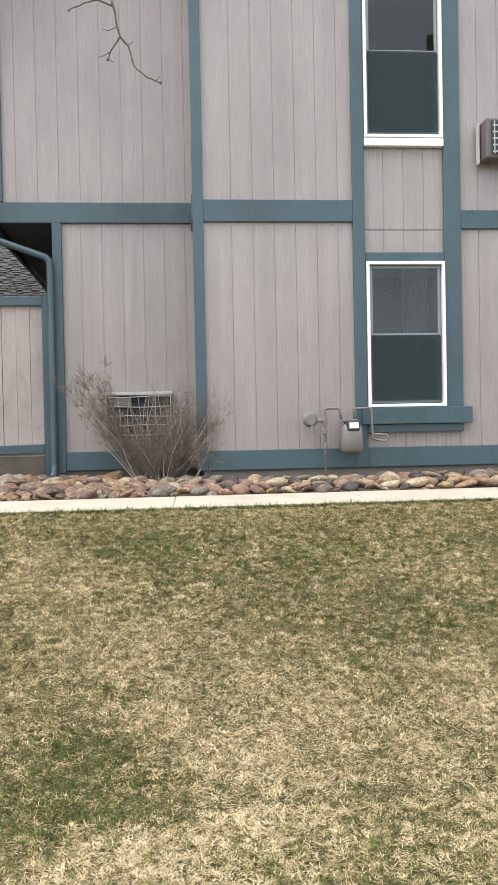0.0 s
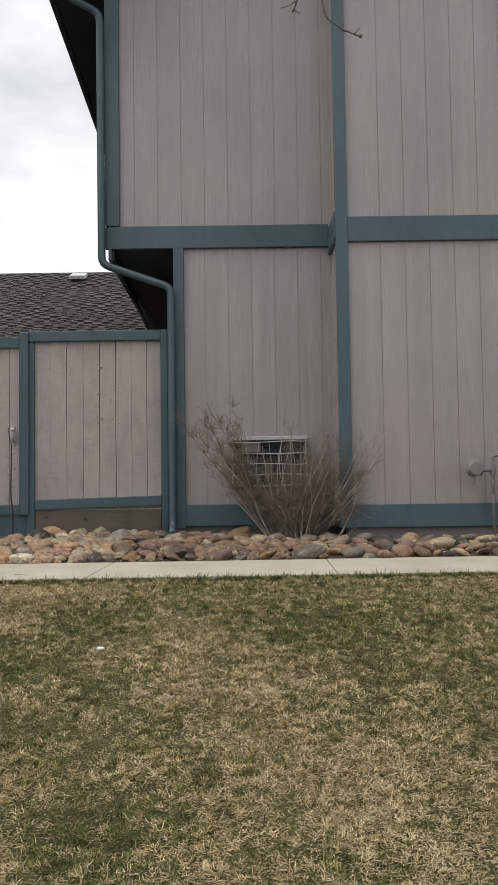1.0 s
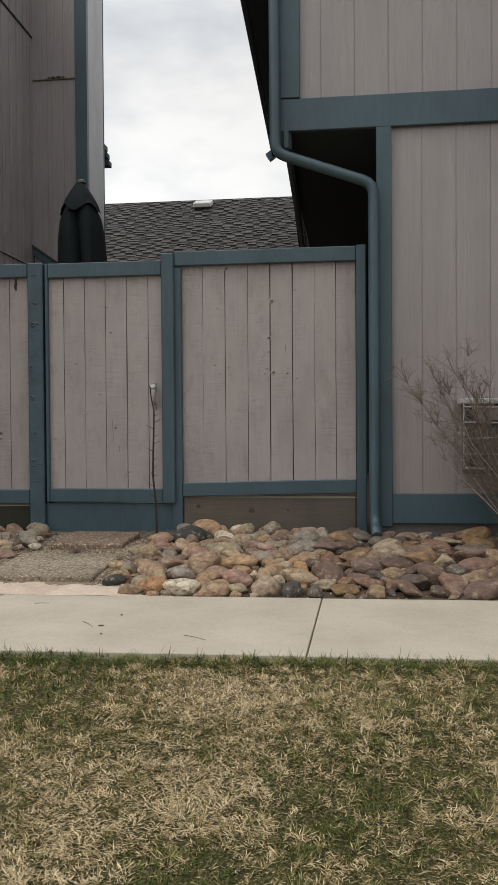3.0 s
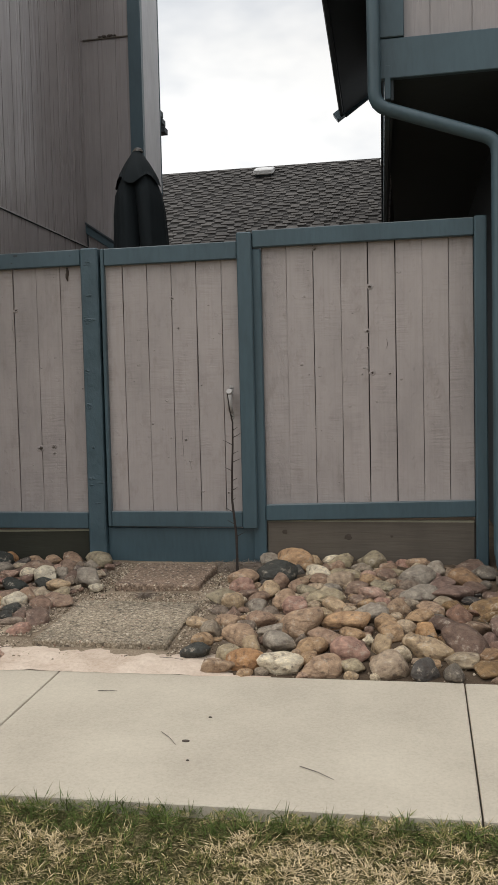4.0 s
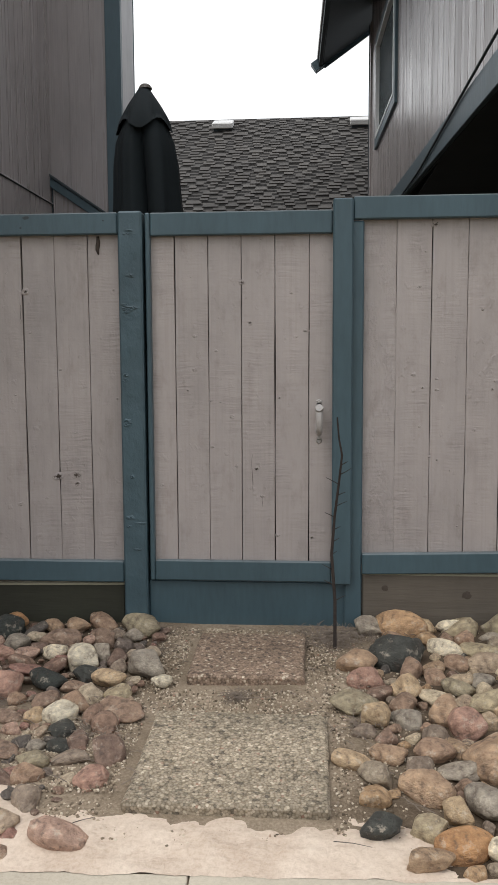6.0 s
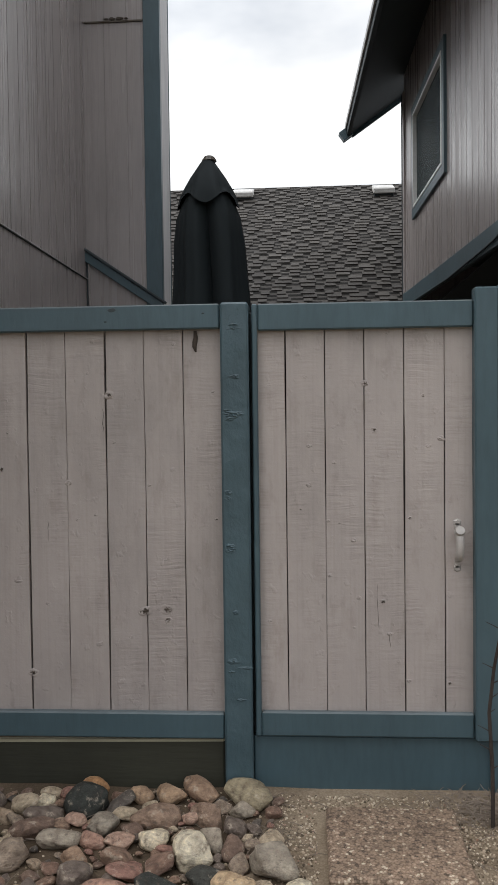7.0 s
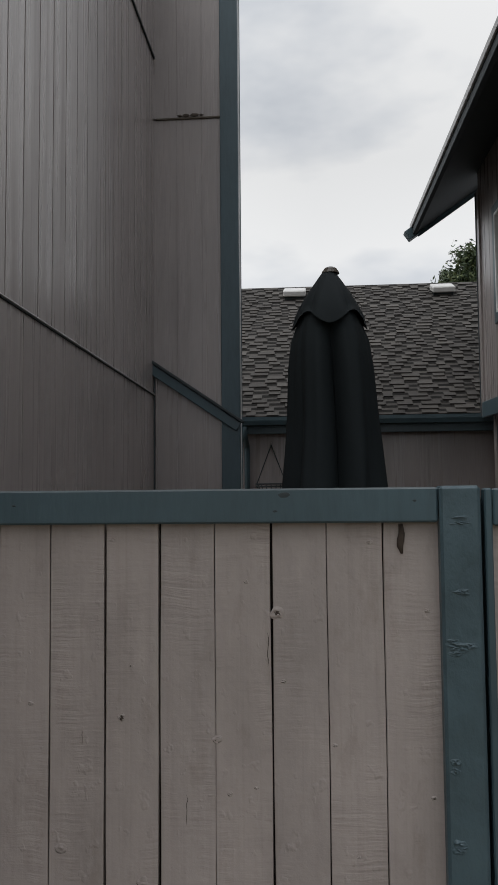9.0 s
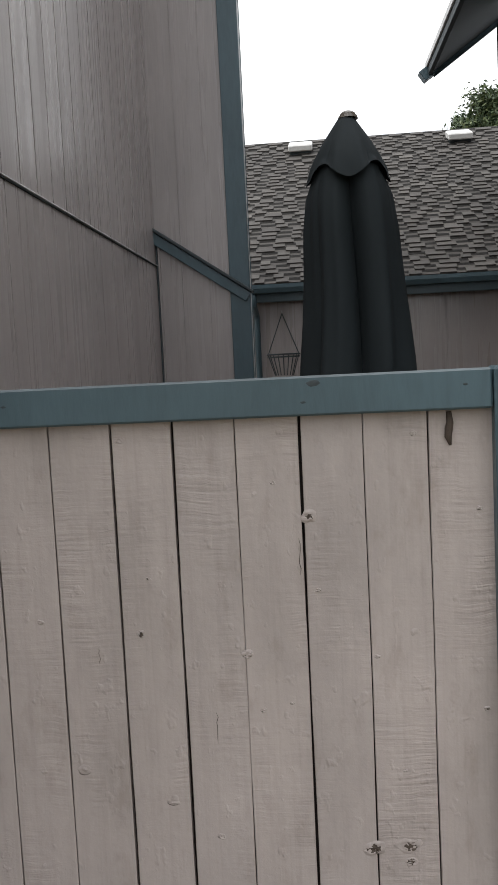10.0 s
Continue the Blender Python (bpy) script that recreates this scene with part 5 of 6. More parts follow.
def lay(name, label, rnd, found, cap, picked, skin, until=9.0):
    bed = thing(name, label, "stone bed", kind="structure")
    for x, y, r in found[:cap]:
        ob = new("stone", rnd.choice(STONES))
        ob.parent = bed
        ob.matrix_basis = stone_pose(rnd, x, y, r)
        if x < until:
            ob.material_slots[0].link = "OBJECT"
            ob.material_slots[0].material = skin
    for x, y, r, tone in picked:
        ob = new("stone", rnd.choice(STONES))
        ob.parent = bed
        ob.matrix_basis = lying_pose(rnd, x, y, r)
        ob.material_slots[0].link = "OBJECT"
        ob.material_slots[0].material = SKINS[tone]
    return bed


rnd = random.Random(21)
TONES = {"orange": [(0.44, 0.25, 0.125), (0.49, 0.30, 0.155)], "dark": [(0.040, 0.045, 0.041), (0.058, 0.060, 0.054)], "pale": [(0.70, 0.62, 0.46), (0.64, 0.58, 0.46), (0.74, 0.66, 0.51)],
         "grey": [(0.31, 0.275, 0.23), (0.36, 0.315, 0.26)], "red": [(0.41, 0.255, 0.20), (0.46, 0.315, 0.25)], "brown": [(0.35, 0.24, 0.17), (0.40, 0.28, 0.19), (0.29, 0.205, 0.155)],
         "olive": [(0.33, 0.285, 0.20), (0.41, 0.345, 0.235)], "tan": [(0.50, 0.325, 0.19), (0.52, 0.39, 0.255), (0.42, 0.295, 0.20)]}
SKINS = {key: stone_skin(key + "_river_stone", "object", tones) for key, tones in TONES.items()}
dusty = stone_skin("dusty_broken_stone", "object", [(0.27, 0.18, 0.135), (0.21, 0.145, 0.115), (0.33, 0.23, 0.17), (0.18, 0.145, 0.125), (0.40, 0.31, 0.23), (0.12, 0.105, 0.095), (0.33, 0.19, 0.155), (0.48, 0.40, 0.30), (0.24, 0.155, 0.12), (0.30, 0.24, 0.19)])
large = []


def put_stones(tone, places):
    for x, y, r in places:
        large.append((x, y, r, tone))


# the larger stones one by one: place and size
put_stones("orange", [(-0.911, 7.124, 0.058), (-2.64, 8.63, 0.056), (-0.235, 7.491, 0.051)])
put_stones("pale", [(-0.688, 8.63, 0.057), (-0.775, 8.401, 0.055), (-0.46, 7.388, 0.031), (-0.767, 7.111, 0.07), (-2.801, 8.549, 0.032), (-2.353, 8.307, 0.049), (-2.212, 8.204, 0.067), (-1.871, 8.059, 0.037), (-2.148, 7.746, 0.056), (-2.263, 7.394, 0.024)])
put_stones("grey", [(-1.052, 8.63, 0.063), (-0.556, 8.548, 0.044), (-0.672, 8.116, 0.048), (-0.986, 7.778, 0.053), (-0.468, 7.705, 0.062), (-0.864, 7.476, 0.045), (-0.814, 7.293, 0.068), (-2.672, 8.285, 0.057), (-2.542, 8.385, 0.052), (-1.953, 8.158, 0.079), (-2.074, 8.499, 0.04), (-2.16, 8.3, 0.048), (-2.448, 7.706, 0.049), (-2.18, 7.544, 0.032), (-0.238, 8.283, 0.079), (-0.156, 8.482, 0.066), (-0.26, 7.972, 0.072)])
put_stones("red", [(-0.33, 8.63, 0.04), (-0.409, 8.63, 0.038), (-0.493, 8.364, 0.04), (-1.103, 8.081, 0.06), (-0.468, 8.002, 0.059), (-0.801, 7.732, 0.065), (-0.425, 7.886, 0.037), (-0.529, 7.238, 0.075), (-2.644, 8.43, 0.031), (-2.56, 8.287, 0.035), (-2.461, 8.288, 0.039), (-2.248, 8.458, 0.033), (-2.425, 7.947, 0.07), (-2.405, 7.524, 0.043), (-2.449, 7.622, 0.037), (-2.293, 7.639, 0.03), (-1.963, 7.373, 0.048), (-1.97, 7.099, 0.061)])
put_stones("brown", [(-1.131, 8.24, 0.075), (-0.749, 8.266, 0.054), (-0.411, 8.497, 0.055), (-0.845, 8.13, 0.045), (-0.55, 8.075, 0.06), (-0.849, 7.829, 0.068), (-0.534, 7.91, 0.041), (-1.068, 7.546, 0.05), (-0.944, 7.567, 0.057), (-0.751, 7.549, 0.094), (-0.754, 7.46, 0.045), (-0.629, 7.382, 0.06), (-2.235, 8.63, 0.057), (-2.34, 8.594, 0.056), (-2.453, 8.601, 0.04), (-2.357, 8.443, 0.069), (-2.19, 8.451, 0.057), (-2.592, 8.183, 0.041), (-2.558, 7.955, 0.033), (-2.36, 7.855, 0.036), (-2.243, 7.841, 0.046), (-2.129, 7.818, 0.053), (-2.329, 7.721, 0.034), (-2.281, 7.517, 0.043), (-2.359, 7.39, 0.026), (-2.154, 7.37, 0.045), (-0.203, 7.779, 0.049)])
put_stones("olive", [(-0.683, 8.63, 0.07), (-0.494, 8.63, 0.076), (-0.624, 8.389, 0.064), (-0.35, 8.428, 0.049), (-0.78, 8.023, 0.054), (-0.421, 8.154, 0.047), (-1.166, 7.881, 0.066), (-0.684, 7.907, 0.064), (-0.997, 7.196, 0.051), (-0.507, 7.126, 0.043), (-2.006, 7.927, 0.048), (-2.055, 8.603, 0.081), (-2.163, 7.462, 0.041)])
put_stones("tan", [(-0.938, 8.622, 0.087), (-0.831, 8.63, 0.062), (-0.504, 8.63, 0.038), (-0.967, 8.007, 0.067), (-0.636, 7.807, 0.055), (-1.18, 7.513, 0.049), (-0.568, 7.57, 0.079), (-0.98, 7.368, 0.069), (-0.614, 7.108, 0.065), (-2.072, 8.052, 0.055), (-2.539, 7.86, 0.037), (-2.244, 7.726, 0.043), (-0.248, 8.63, 0.064)])
put_stones("dark", [(-0.948, 8.307, 0.094), (-1.122, 7.19, 0.054), (-2.622, 8.536, 0.07), (-2.16, 8.077, 0.052), (-2.284, 7.997, 0.063), (-2.13, 7.652, 0.04), (-2.108, 7.546, 0.036)])
taken = [(x, y, r) for x, y, r, _ in large]
right = scatter(rnd, in_right, (-0.15, 1.4, 6.95, 8.62), ((0.07, 0.092, 180),), taken)
right += scatter(rnd, in_right, (-1.15, 1.4, 6.95, 8.62), ((0.062, 0.08, 60), (0.05, 0.062, 900), (0.036, 0.05, 3500), (0.018, 0.032, 3500)), taken)
lay("stone_bed", "bed of rounded tan, pink and grey river stones beside the fence", rnd, right, 400, [p for p in large if p[0] > -1.6], stone_skin("tan_river_stone", "object", TAN_TONES), -0.2)
left = scatter(rnd, in_left, (-3.7, -1.9, 6.9, 8.66), ((0.06, 0.085, 60), (0.042, 0.062, 700), (0.024, 0.036, 1500), (0.012, 0.02, 2200)), list(taken))
lay("stone_bed", "looser bed of small mixed stones in sand beside the gate", rnd, left, 1100, [p for p in large if p[0] <= -1.6], dusty)

# the bed along the building, past the near stones
rest = scatter(rnd, in_right, (1.4, 6.4, 7.0, 8.1), ((0.075, 0.095, 300), (0.05, 0.075, 1800), (0.03, 0.048, 2500)), [t for t in taken if t[0] > 1.1])
bm = bmesh.new()
shapes = [pebble_mesh(s + 40, 2) for s in range(8)]
verts, faces = [], []
for x, y, r in rest:
    m = stone_pose(rnd, x, y, r)
    shape = rnd.choice(shapes)
    start = len(verts)
    shape.verts.ensure_lookup_table()
    verts += [tuple(m @ v.co) for v in shape.verts]
    faces += [tuple(start + v.index for v in f.verts) for f in shape.faces]
bm.free()
mesh = bpy.data.meshes.new("stones")
mesh.from_pydata(verts, [], faces)
mesh.materials.append(stone_joined)
mesh.polygons.foreach_set("use_smooth", [True] * len(faces))
tagged(new("stones", mesh), "row of rounded river stones along the building", "stones", kind="stuff")

# pale sand between the footpath and the pavers
sand = speckled("pale_pinkish_sand", [(0.43, 0.325, 0.245), (0.61, 0.485, 0.385), (0.72, 0.61, 0.50)], 70, 0.95, 0.9, 7.0)
bm = bmesh.new()
nx, ny = 170, 60
grid = []
for j in range(ny + 1):
    row = []
    for i in range(nx + 1):
        u, v = i / nx, j / ny
        x = -3.45 + 2.65 * u
        y = edge_line(x) - 0.008 + 0.012 * noise.noise((x * 9, 3, 5)) + 0.006 * noise.noise((x * 31, 3, 5)) + v * float(np.interp(x, (-2.25, -1.92), (0.62, 0.30)))
        edge = min(u, 1 - u) * 5
        wide = float(np.interp(x, (-2.4, -1.95), (1.0, 0.0)))
        thick = 0.012 + 0.002 * wide - (0.034 + 0.06 * wide) * max(0.0, v - 0.30 - 0.25 * wide) + 0.02 * wide * noise.noise((x * 3.1, y * 3.1, 7)) - 0.05 * max(0.0, 0.5 - edge)
        z = float(ground_z(x, y)) + (lump(x, y) if y > 7.3 else 0.0) + thick + (0.010 * noise.noise((x * 8, y * 8, 0)) + 0.006 * noise.noise((x * 23, y * 23, 2)) + 0.003 * noise.noise((x * 60, y * 60, 4))) * min(1.0, 4 * v)
        row.append(bm.verts.new((x, y, max(z, -0.1135) if y < edge_line(x) + 0.01 else z)))
    grid.append(row)
for j in range(ny):
    for i in range(nx):
        bm.faces.new((grid[j][i], grid[j][i + 1], grid[j + 1][i + 1], grid[j + 1][i])).smooth = True
tagged(link("sand", bm, sand), "pale pinkish sand spilled beside the footpath", "sand", kind="stuff")

# loose gravel round the pavers and among the stones
m_, t_, b_ = material("pea_gravel", 0.9)
isl_ = t_.nodes.new("ShaderNodeNewGeometry").outputs["Random Per Island"]
t_.links.new(ramp(t_, isl_, [(0.0, (0.09, 0.07, 0.05)), (0.35, (0.25, 0.195, 0.14)), (0.7, (0.44, 0.36, 0.265)), (0.93, (0.60, 0.52, 0.41)), (1.0, (0.30, 0.17, 0.12))]), b_.inputs["Base Color"])
b_.inputs["Specular IOR Level"].default_value = 0.15
gravel_skin = m_
rng = np.random.default_rng(4)
n = 30000
gx = np.concatenate([rng.uniform(-2.3, -0.9, n * 2 // 3), rng.uniform(-3.5, 1.3, n - n * 2 // 3)])
gy = rng.uniform(7.05, 8.66, n)
keep = ~((gx > -1.87) & (gx < -1.245) & (gy > 7.17) & (gy < 7.8)) & ~((gx > -1.81) & (gx < -1.33) & (gy > 8.03) & (gy < 8.55)) & (gy > WALK_FAR + 0.03 * gx + np.where((gx > -2.7) & (gx < -0.85), rng.uniform(0.06, 0.34, n), 0.02))
keep &= (gx < -1.2) | (rng.uniform(0, 1, n) < 0.3)
keep &= (gx > -1.95) | (gy < 7.75) | (rng.uniform(0, 1, n) < 0.2)
gx, gy = gx[keep], gy[keep]
gz = ground_z(gx, gy)
gr = rng.uniform(0.002, 0.0055, len(gx)) * rng.uniform(0.7, 1.3, len(gx))
bm = pebble_mesh(90, 1)
base = np.array([v.co[:] for v in bm.verts])
tri = np.array([[v.index for v in f.verts] for f in bm.faces])
bm.free()
turn = rng.uniform(0, 2 * math.pi, len(gx))
co, si = np.cos(turn)[:, None], np.sin(turn)[:, None]
vx = base[None, :, 0] * co - base[None, :, 1] * si
vy = base[None, :, 0] * si + base[None, :, 1] * co
lift = np.array([lump(x, y) if y > 7.3 else 0.0 for x, y in zip(gx, gy)])
verts = np.stack([vx * gr[:, None] + gx[:, None], vy * gr[:, None] + gy[:, None], base[None, :, 2] * gr[:, None] + (gz + lift)[:, None] + 0.3 * gr[:, None]], axis=2).reshape(-1, 3)
faces = (tri[None] + (np.arange(len(gx)) * len(base))[:, None, None]).reshape(-1, 3)
mesh = bpy.data.meshes.new("gravel")
mesh.from_pydata(verts.tolist(), [], faces.tolist())
mesh.materials.append(gravel_skin)
tagged(new("gravel", mesh), "fine loose gravel around the pavers and stones", "gravel", kind="stuff")

# dry twigs, needles and leaf bits
rnd = random.Random(31)
litter = []
for i in range(1100):
    if i < 330:
        x, y = rnd.gauss(-1.22, 0.12), rnd.gauss(8.55, 0.06)
    else:
        x, y = rnd.uniform(-3.4, 1.4), rnd.uniform(7.25, 8.62)
    y = min(y, 8.66)
    a, l = rnd.uniform(0, math.pi), rnd.uniform(0.02, 0.09)
    z = float(ground_z(x, y)) + 0.012 + lump(x, y)
    d = Vector((math.cos(a), math.sin(a), rnd.uniform(-0.1, 0.25))) * l
    p = Vector((x, y, z))
    litter.append(([p, p + d * 0.5 + Vector((0, 0, 0.006)), p + d], 0.0017, 0.001))
# matted clumps of dead stems
for cx, cy, r in ((-2.02, 7.66, 0.05), (-1.96, 8.36, 0.06), (-2.30, 8.42, 0.06), (-1.20, 8.44, 0.07), (-2.42, 7.85, 0.07), (-0.86, 7.62, 0.05), (-0.55, 7.30, 0.04), (-1.14, 7.72, 0.04), (-1.58, 7.95, 0.03)):
    for k in range(70):
        p = Vector((cx + r * rnd.gauss(0, 0.7), min(cy + r * rnd.gauss(0, 0.6), 8.66), 0))
        p.z = float(ground_z(p.x, p.y)) + lump(p.x, p.y) + rnd.uniform(0.0, 0.018)
        a, l = rnd.uniform(0, 2 * math.pi), rnd.uniform(0.015, 0.06)
        d = Vector((math.cos(a), math.sin(a), rnd.uniform(-0.15, 0.3))) * l
        litter.append(([p, p + d * 0.5 + Vector((0, 0, 0.004)), p + d], 0.0014, 0.0008))
litter_ob = strands("litter", litter, twig_skin, None)
tagged(litter_ob, "dry twigs and needles scattered over the bed", "litter", kind="stuff")
for x, y, l, a in ((-1.38, 6.80, 0.07, 0.1), (-1.05, 6.48, 0.11, -0.9), (-0.60, 6.30, 0.12, -0.6), (-1.25, 7.12, 0.10, -0.2), (-1.95, 7.16, 0.06, 0.5)):
    d = Vector((math.cos(a), math.sin(a), 0)) * l
    p = Vector((x, y, -0.110 if y < 7.0 else -0.085))
    tagged(strands("twig", [([p, p + d * 0.5 + Vector((0.002, 0.003, 0.001)), p + d], 0.0014, 0.0008)], bark, None, 5), "small dry twig lying on the paving", "twig", "twigs on the paving")
for x, y, r in ((-0.96, 6.43, 0.008), (-0.93, 6.62, 0.004), (-0.92, 6.30, 0.003)):
    bm = bmesh.new()
    bmesh.ops.create_icosphere(bm, subdivisions=2, radius=1)
    bmesh.ops.transform(bm, matrix=Matrix.Translation((x, y, -0.113)) @ Matrix.Diagonal((r * 1.6, r, 0.003, 1)), verts=bm.verts)
    tagged(link("leaf_scrap", bm, knot_paint), "dark scrap of leaf on the paving", "leaf", "leaf scraps")
bm = pebble_mesh(77, 2)
bmesh.ops.transform(bm, matrix=Matrix.Translation((0.19, 4.79, -0.275)) @ Matrix.Diagonal((0.013, 0.012, 0.012, 1)), verts=bm.verts)
tagged(link("pale_stone", bm, white_paint), "small pale stone lying on the lawn", "stone")

# ---- roof shingles ----
def shingle_skin(name, single):
    m, tree, b = material(name, 0.92)
    if single:
        r = tree.nodes.new("ShaderNodeObjectInfo").outputs["Random"]
    else:
        r = tree.nodes.new("ShaderNodeNewGeometry").outputs["Random Per Island"]
    fine = noise_of(tree, place_of(tree), 180.0, 3.0, 0.7)
    c = ramp(tree, r, [(0.0, (0.048, 0.043, 0.039)), (0.4, (0.059, 0.053, 0.048)), (0.8, (0.069, 0.062, 0.056)), (1.0, (0.090, 0.082, 0.074))])
    c = mix(tree, 0.5, c, ramp(tree, fine, [(0.35, (0.6, 0.6, 0.6)), (0.65, (1.4, 1.4, 1.4))]), "MULTIPLY")
    tree.links.new(c, b.inputs["Base Color"])
    relief(tree, b, fine, 0.3, 0.004)
    return m


one_shingle, rest_shingle = shingle_skin("brown_shingle_tab", True), shingle_skin("brown_shingle_rows", False)
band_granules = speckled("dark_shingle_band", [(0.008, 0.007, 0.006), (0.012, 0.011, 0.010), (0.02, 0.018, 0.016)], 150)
TAB = {}
rnd = random.Random(17)
verts, faces, tints, singles = [], [], [], 0
ROWS_UP, STEP_UP = 40, RUN / 40
for r in range(ROWS_UP):
    x, tooth = -5.4 - rnd.uniform(0, 0.3), True
    while x < 1.0:
        wide = rnd.choice((0.11, 0.14, 0.18, 0.22) if tooth else (0.10, 0.13, 0.16, 0.19))
        up, thick = STEP_UP + 0.02, 0.022 if tooth else 0.006
        low = STEP_UP * 0.50
        corners = [(0, 0, 0), (wide, 0, 0), (wide, up, 0), (0, up, 0), (0, 0, thick), (wide, 0, thick), (wide, up, 0.004), (0, up, 0.004)]
        quads = [(0, 1, 5, 4), (1, 2, 6, 5), (3, 0, 4, 7), (4, 5, 6, 7), (2, 3, 7, 6)]
        shades = [0] * 5
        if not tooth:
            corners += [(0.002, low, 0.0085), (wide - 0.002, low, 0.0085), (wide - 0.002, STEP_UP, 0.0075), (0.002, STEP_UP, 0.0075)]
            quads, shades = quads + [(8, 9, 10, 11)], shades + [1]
        m = deck @ Matrix.Translation((x, r * STEP_UP, 0.0))
        if singles < 300 and r < 10 and -3.2 < x < 0.1:
            key = (wide, tooth)
            if key not in TAB:
                TAB[key] = bpy.data.meshes.new("shingle")
                TAB[key].from_pydata(corners, [], quads)
                TAB[key].materials.append(one_shingle)
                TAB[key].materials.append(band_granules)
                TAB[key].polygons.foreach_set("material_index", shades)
            ob = new("shingle", TAB[key])
            ob.parent = garage
            ob.matrix_basis = m
            singles += 1
        else:
            k = len(verts)
            verts += [tuple(m @ Vector(c)) for c in corners]
            faces += [tuple(k + i for i in q) for q in quads]
            tints += shades
        x, tooth = x + wide, not tooth
mesh = bpy.data.meshes.new("shingles")
mesh.from_pydata(verts, [], faces)
mesh.materials.append(rest_shingle)
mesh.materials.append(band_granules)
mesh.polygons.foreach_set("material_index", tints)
ob = new("shingles", mesh)
ob.parent = garage
ob["kind"] = "stuff"

# ---- grass ----
rng = np.random.default_rng(6)
n = 1650000
y = 1.5 + (WALK_NEAR + 0.012 - 1.5) * rng.uniform(0, 1, n) ** 0.85
x0, x1 = -2.3 + (6.1 - y) * 0.42, 4.5 - (6.1 - y) * 0.52
x = x0 + (x1 - x0) * rng.uniform(0, 1, n)
x = x + rng.normal(0, 0.35, n)
y = np.where(y < 1.9, y - rng.exponential(0.4, n), y)
wider = rng.uniform(0, 1, n) < 0.42
x = np.where(wider, rng.uniform(-6.5, 8.5, n), x)
y = np.where(wider, -1.5 + (WALK_NEAR + 1.5) * rng.uniform(0, 1, n) ** 0.6, y)
y = y + 0.03 * x


def field(x, y, size, seed):
    """Smooth random patches from a table of random numbers."""
    table = np.random.default_rng(seed).uniform(-1, 1, (97, 97))
    u, v = x / size + 300.3, y / size + 300.7
    i, j = np.floor(u).astype(int), np.floor(v).astype(int)
    a, b = u - i, v - j
    a, b = a * a * (3 - 2 * a), b * b * (3 - 2 * b)
    at = lambda p, q: table[p % 97, q % 97]
    return (at(i, j) * (1 - a) + at(i + 1, j) * a) * (1 - b) + (at(i, j + 1) * (1 - a) + at(i + 1, j + 1) * a) * b


# straw and green patches of the lawn: place, radius, dryness
PATCHES = [(-0.41, 5.80, 0.17, 0.9), (-0.25, 5.68, 0.12, 0.7), (-0.58, 5.23, 0.15, 0.9), (-0.40, 5.22, 0.15, 0.9), (-0.28, 5.16, 0.10, 0.7), (-0.68, 4.97, 0.14, 0.8), (0.62, 4.9, 0.25, 0.45), (-0.09, 4.38, 0.15, 0.6),
           (0.87, 4.27, 0.2, 0.3), (0.76, 4.51, 0.2, 0.4), (1.12, 3.9, 0.22, 0.4), (1.55, 3.6, 0.36, 0.6), (1.84, 3.3, 0.3, 0.6), (1.66, 2.95, 0.3, 0.6), (2.58, 3.31, 0.35, 0.6), (1.19, 2.55, 0.2, 0.6),
           (-0.09, 4.67, 0.17, -0.8), (-0.36, 4.97, 0.10, -0.8), (-0.32, 5.03, 0.08, -0.6), (0.06, 4.22, 0.13, -0.7), (0.24, 4.46, 0.10, -0.5), (0.0, 5.07, 0.16, -0.35), (0.13, 5.30, 0.14, -0.35), (-0.99, 5.8, 0.2, -0.5),
           (0.97, 5.04, 0.18, -0.45), (0.37, 3.65, 0.18, -0.5), (0.38, 3.18, 0.16, -0.5), (1.06, 3.08, 0.16, -0.8), (0.91, 2.85, 0.2, -0.7), (1.21, 2.86, 0.12, -0.6), (1.3, 5.2, 0.3, -0.45), (2.24, 4.9, 0.4, -0.3)]
dry = 0.16 * field(x, y, 0.55, 1) + 0.20 * field(x, y, 0.15, 2)
for a, b, r, k in PATCHES:
    dry += k * np.exp(-((x - a) ** 2 + (y - b) ** 2) / (r * r) + 0.8 * field(x, y, 0.07, 5)) * 1.45

# tufts: thin gaps between clumps of blades
full = 0.8 * field(x, y, 0.04, 11) + 1.2 * field(x, y, 0.018, 12) + 0.3 * field(x, y, 0.16, 13) + 1.3 * np.clip(dry + 0.1, 0, 1) > rng.uniform(-1.05, 0.15, n)
x, y, dry = x[full], y[full], dry[full]
n = len(x)
# dryness, with the shade among tufts put into its finest field
dry = 0.47 + 0.45 * np.tanh(1.3 * dry) + 0.28 * field(x, y, 0.04, 3) + 0.62 * field(x, y, 0.018, 8)
lying = rng.uniform(0, 1, n) < np.clip(0.35 + 0.6 * dry, 0.3, 0.85)
dry += np.where(lying, 0.16, -0.04) + rng.uniform(-0.24, 0.24, n) + np.where(rng.uniform(0, 1, n) < 0.22, 0.38, 0.0)
dry -= np.where(y > WALK_NEAR + 0.03 * x - 0.13 + 0.06 * field(x, y, 0.06, 21), 0.70, 0.0)
swell = field(x, y, 0.055, 4)
tall = (0.010 + 0.021 * rng.uniform(0, 1, n)) * (1 + 0.6 * field(x, y, 0.022, 14) + 0.2 * swell)
tall = np.where(y > WALK_NEAR + 0.03 * x - 0.10, tall * 1.5, tall)
z = ground_z(x, y) + np.array([lump(a, b) if b < 6.0 else 0.0 for a, b in zip(x, y)]) - 0.003
turn = 7.0 * field(x, y, 0.035, 7) + rng.normal(0, 1.1, n)
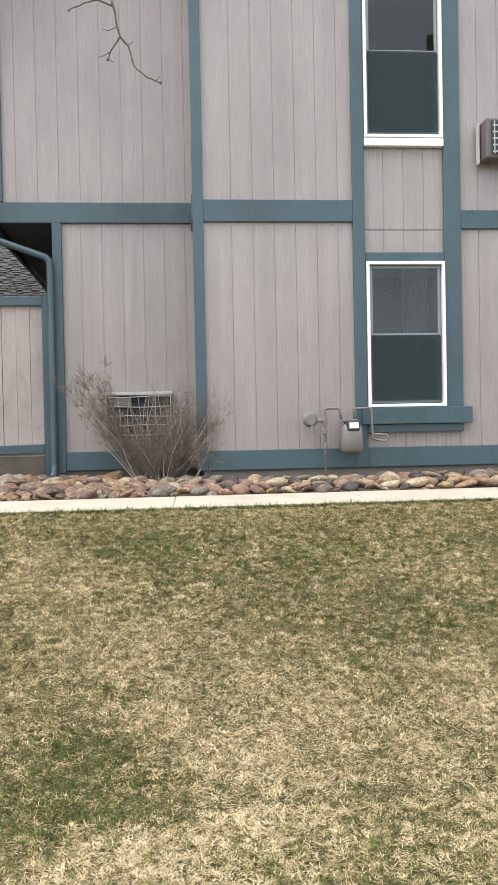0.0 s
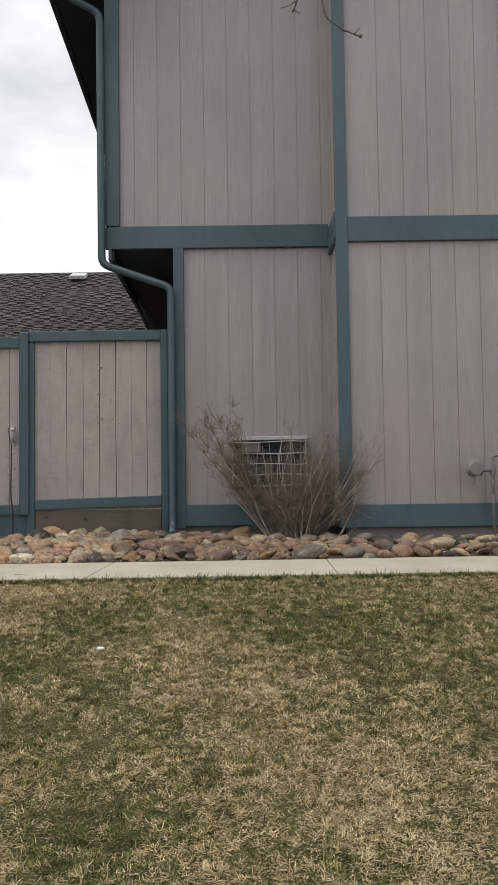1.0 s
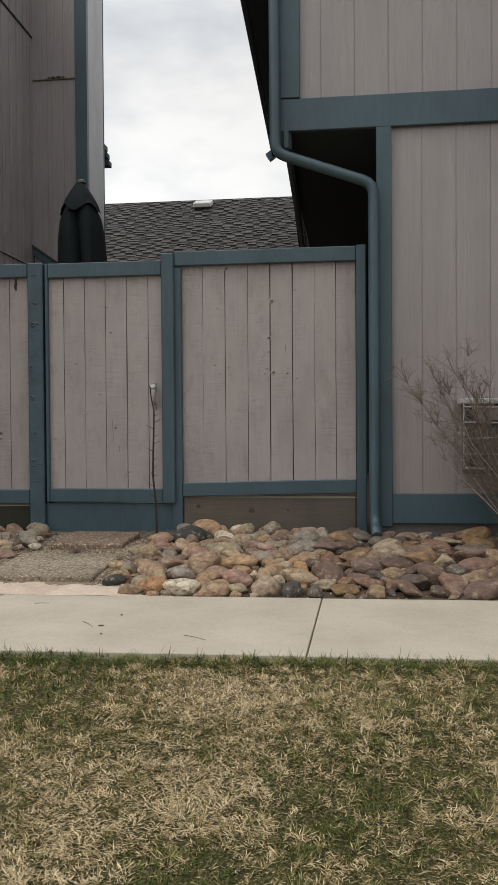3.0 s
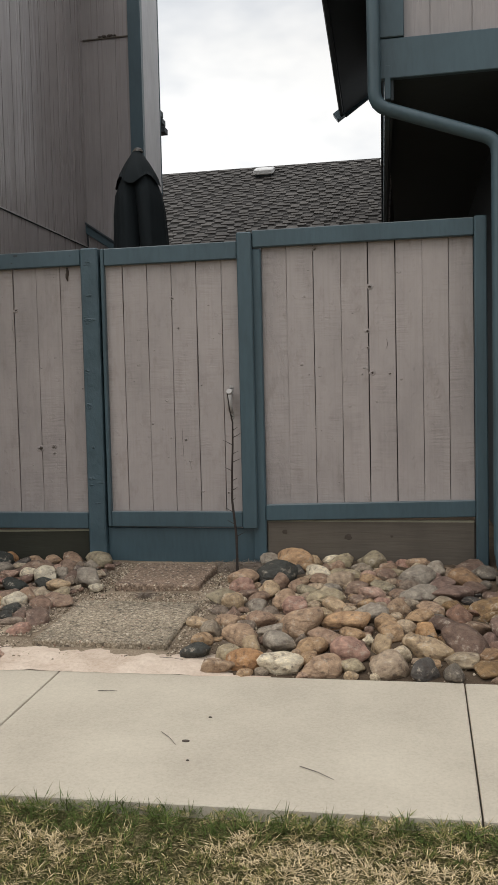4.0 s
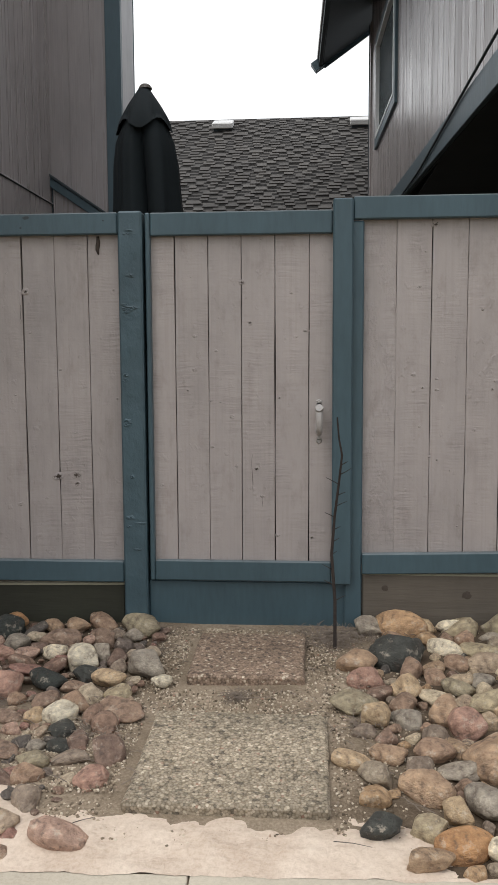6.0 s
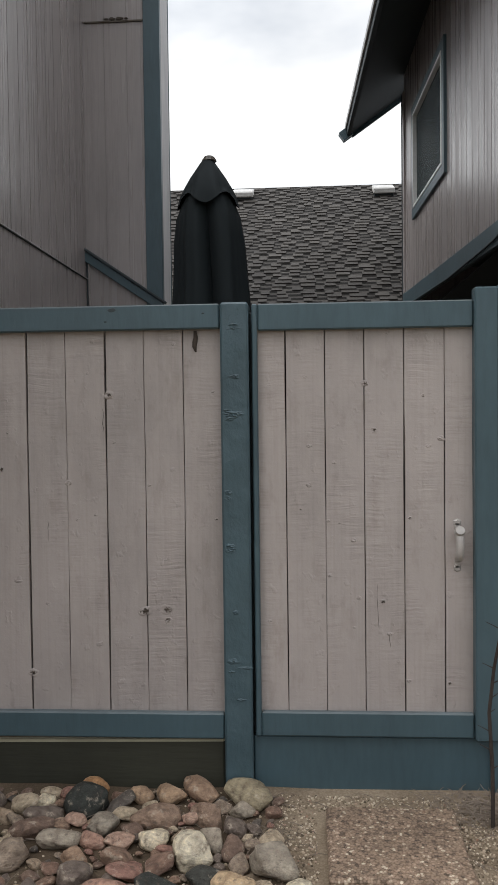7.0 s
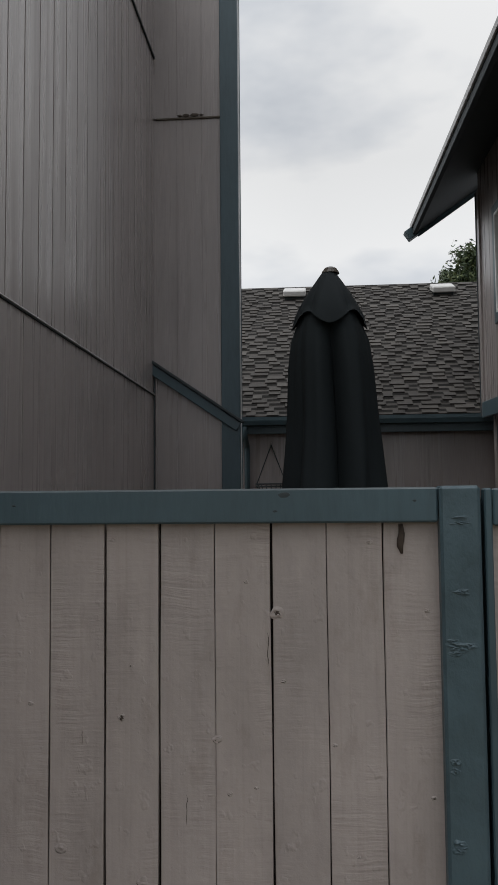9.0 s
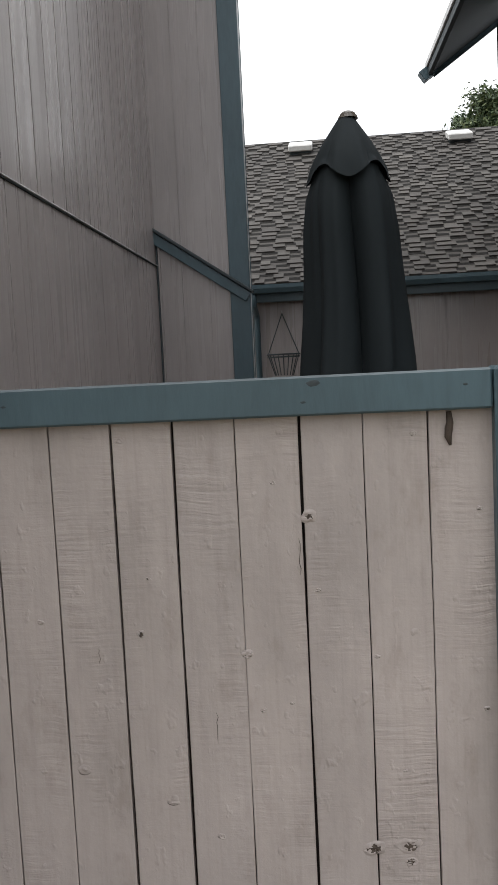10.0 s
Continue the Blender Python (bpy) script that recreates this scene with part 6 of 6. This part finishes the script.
lean = np.where(lying, rng.uniform(1.15, 1.5, n), rng.uniform(0.35, 1.25, n))
w = rng.uniform(0.0008, 0.0015, n)
dx, dy = np.cos(turn), np.sin(turn)
px, py = -dy * w, dx * w
z = z + np.where(lying, 0.006 * rng.uniform(0, 1, n), 0.0)
h1, h2 = tall * 0.5 * np.cos(lean * 0.93), tall * (0.5 * np.cos(lean * 0.93) + 0.5 * np.cos(np.minimum(lean * 1.04, 1.57)))
r1, r2 = tall * 0.5 * np.sin(lean * 0.93), tall * (0.5 * np.sin(lean * 0.93) + 0.5 * np.sin(np.minimum(lean * 1.04, 1.57)))
verts = np.stack([np.stack([x, y, z], 1), np.stack([x + dx * r1 + px, y + dy * r1 + py, z + h1], 1),
                  np.stack([x + dx * r2, y + dy * r2, z + h2], 1), np.stack([x + dx * r1 - px, y + dy * r1 - py, z + h1], 1)], axis=1).reshape(-1, 3)
m_, t_, b_ = material("grass_blades", 0.85)
how_ = t_.nodes.new("ShaderNodeAttribute")
how_.attribute_name = "dryness_and_shade"
any_ = t_.nodes.new("ShaderNodeNewGeometry").outputs["Random Per Island"]
c_ = ramp(t_, how_.outputs["Fac"], [(0.0, (0.085, 0.118, 0.036)), (0.22, (0.150, 0.155, 0.054)), (0.40, (0.25, 0.22, 0.098)), (0.58, (0.405, 0.322, 0.182)), (0.80, (0.535, 0.432, 0.275)), (1.0, (0.63, 0.515, 0.355))])
tone_ = ramp(t_, any_, [(0.0, (0.5, 0.48, 0.41)), (0.5, (1.0, 0.98, 0.88)), (1.0, (1.38, 1.36, 1.22))])
t_.links.new(mix(t_, 1.0, c_, tone_, "MULTIPLY"), b_.inputs["Base Color"])
b_.inputs["Specular IOR Level"].default_value = 0.12
grass_skin = m_
mesh = bpy.data.meshes.new("grass")
mesh.vertices.add(n * 4)
mesh.vertices.foreach_set("co", verts.astype(np.float32).reshape(-1))
mesh.loops.add(n * 4)
mesh.loops.foreach_set("vertex_index", np.arange(n * 4, dtype=np.int32))
mesh.polygons.add(n)
mesh.polygons.foreach_set("loop_start", np.arange(0, n * 4, 4, dtype=np.int32))
mesh.update(calc_edges=True)
mesh.validate()
mesh.attributes.new("dryness_and_shade", "FLOAT", "POINT").data.foreach_set("value", np.repeat(np.clip(dry, 0, 1), 4).astype(np.float32))
mesh.materials.append(grass_skin)
tagged(new("grass", mesh), "short half-dormant lawn grass, straw and green", "grass", kind="stuff")
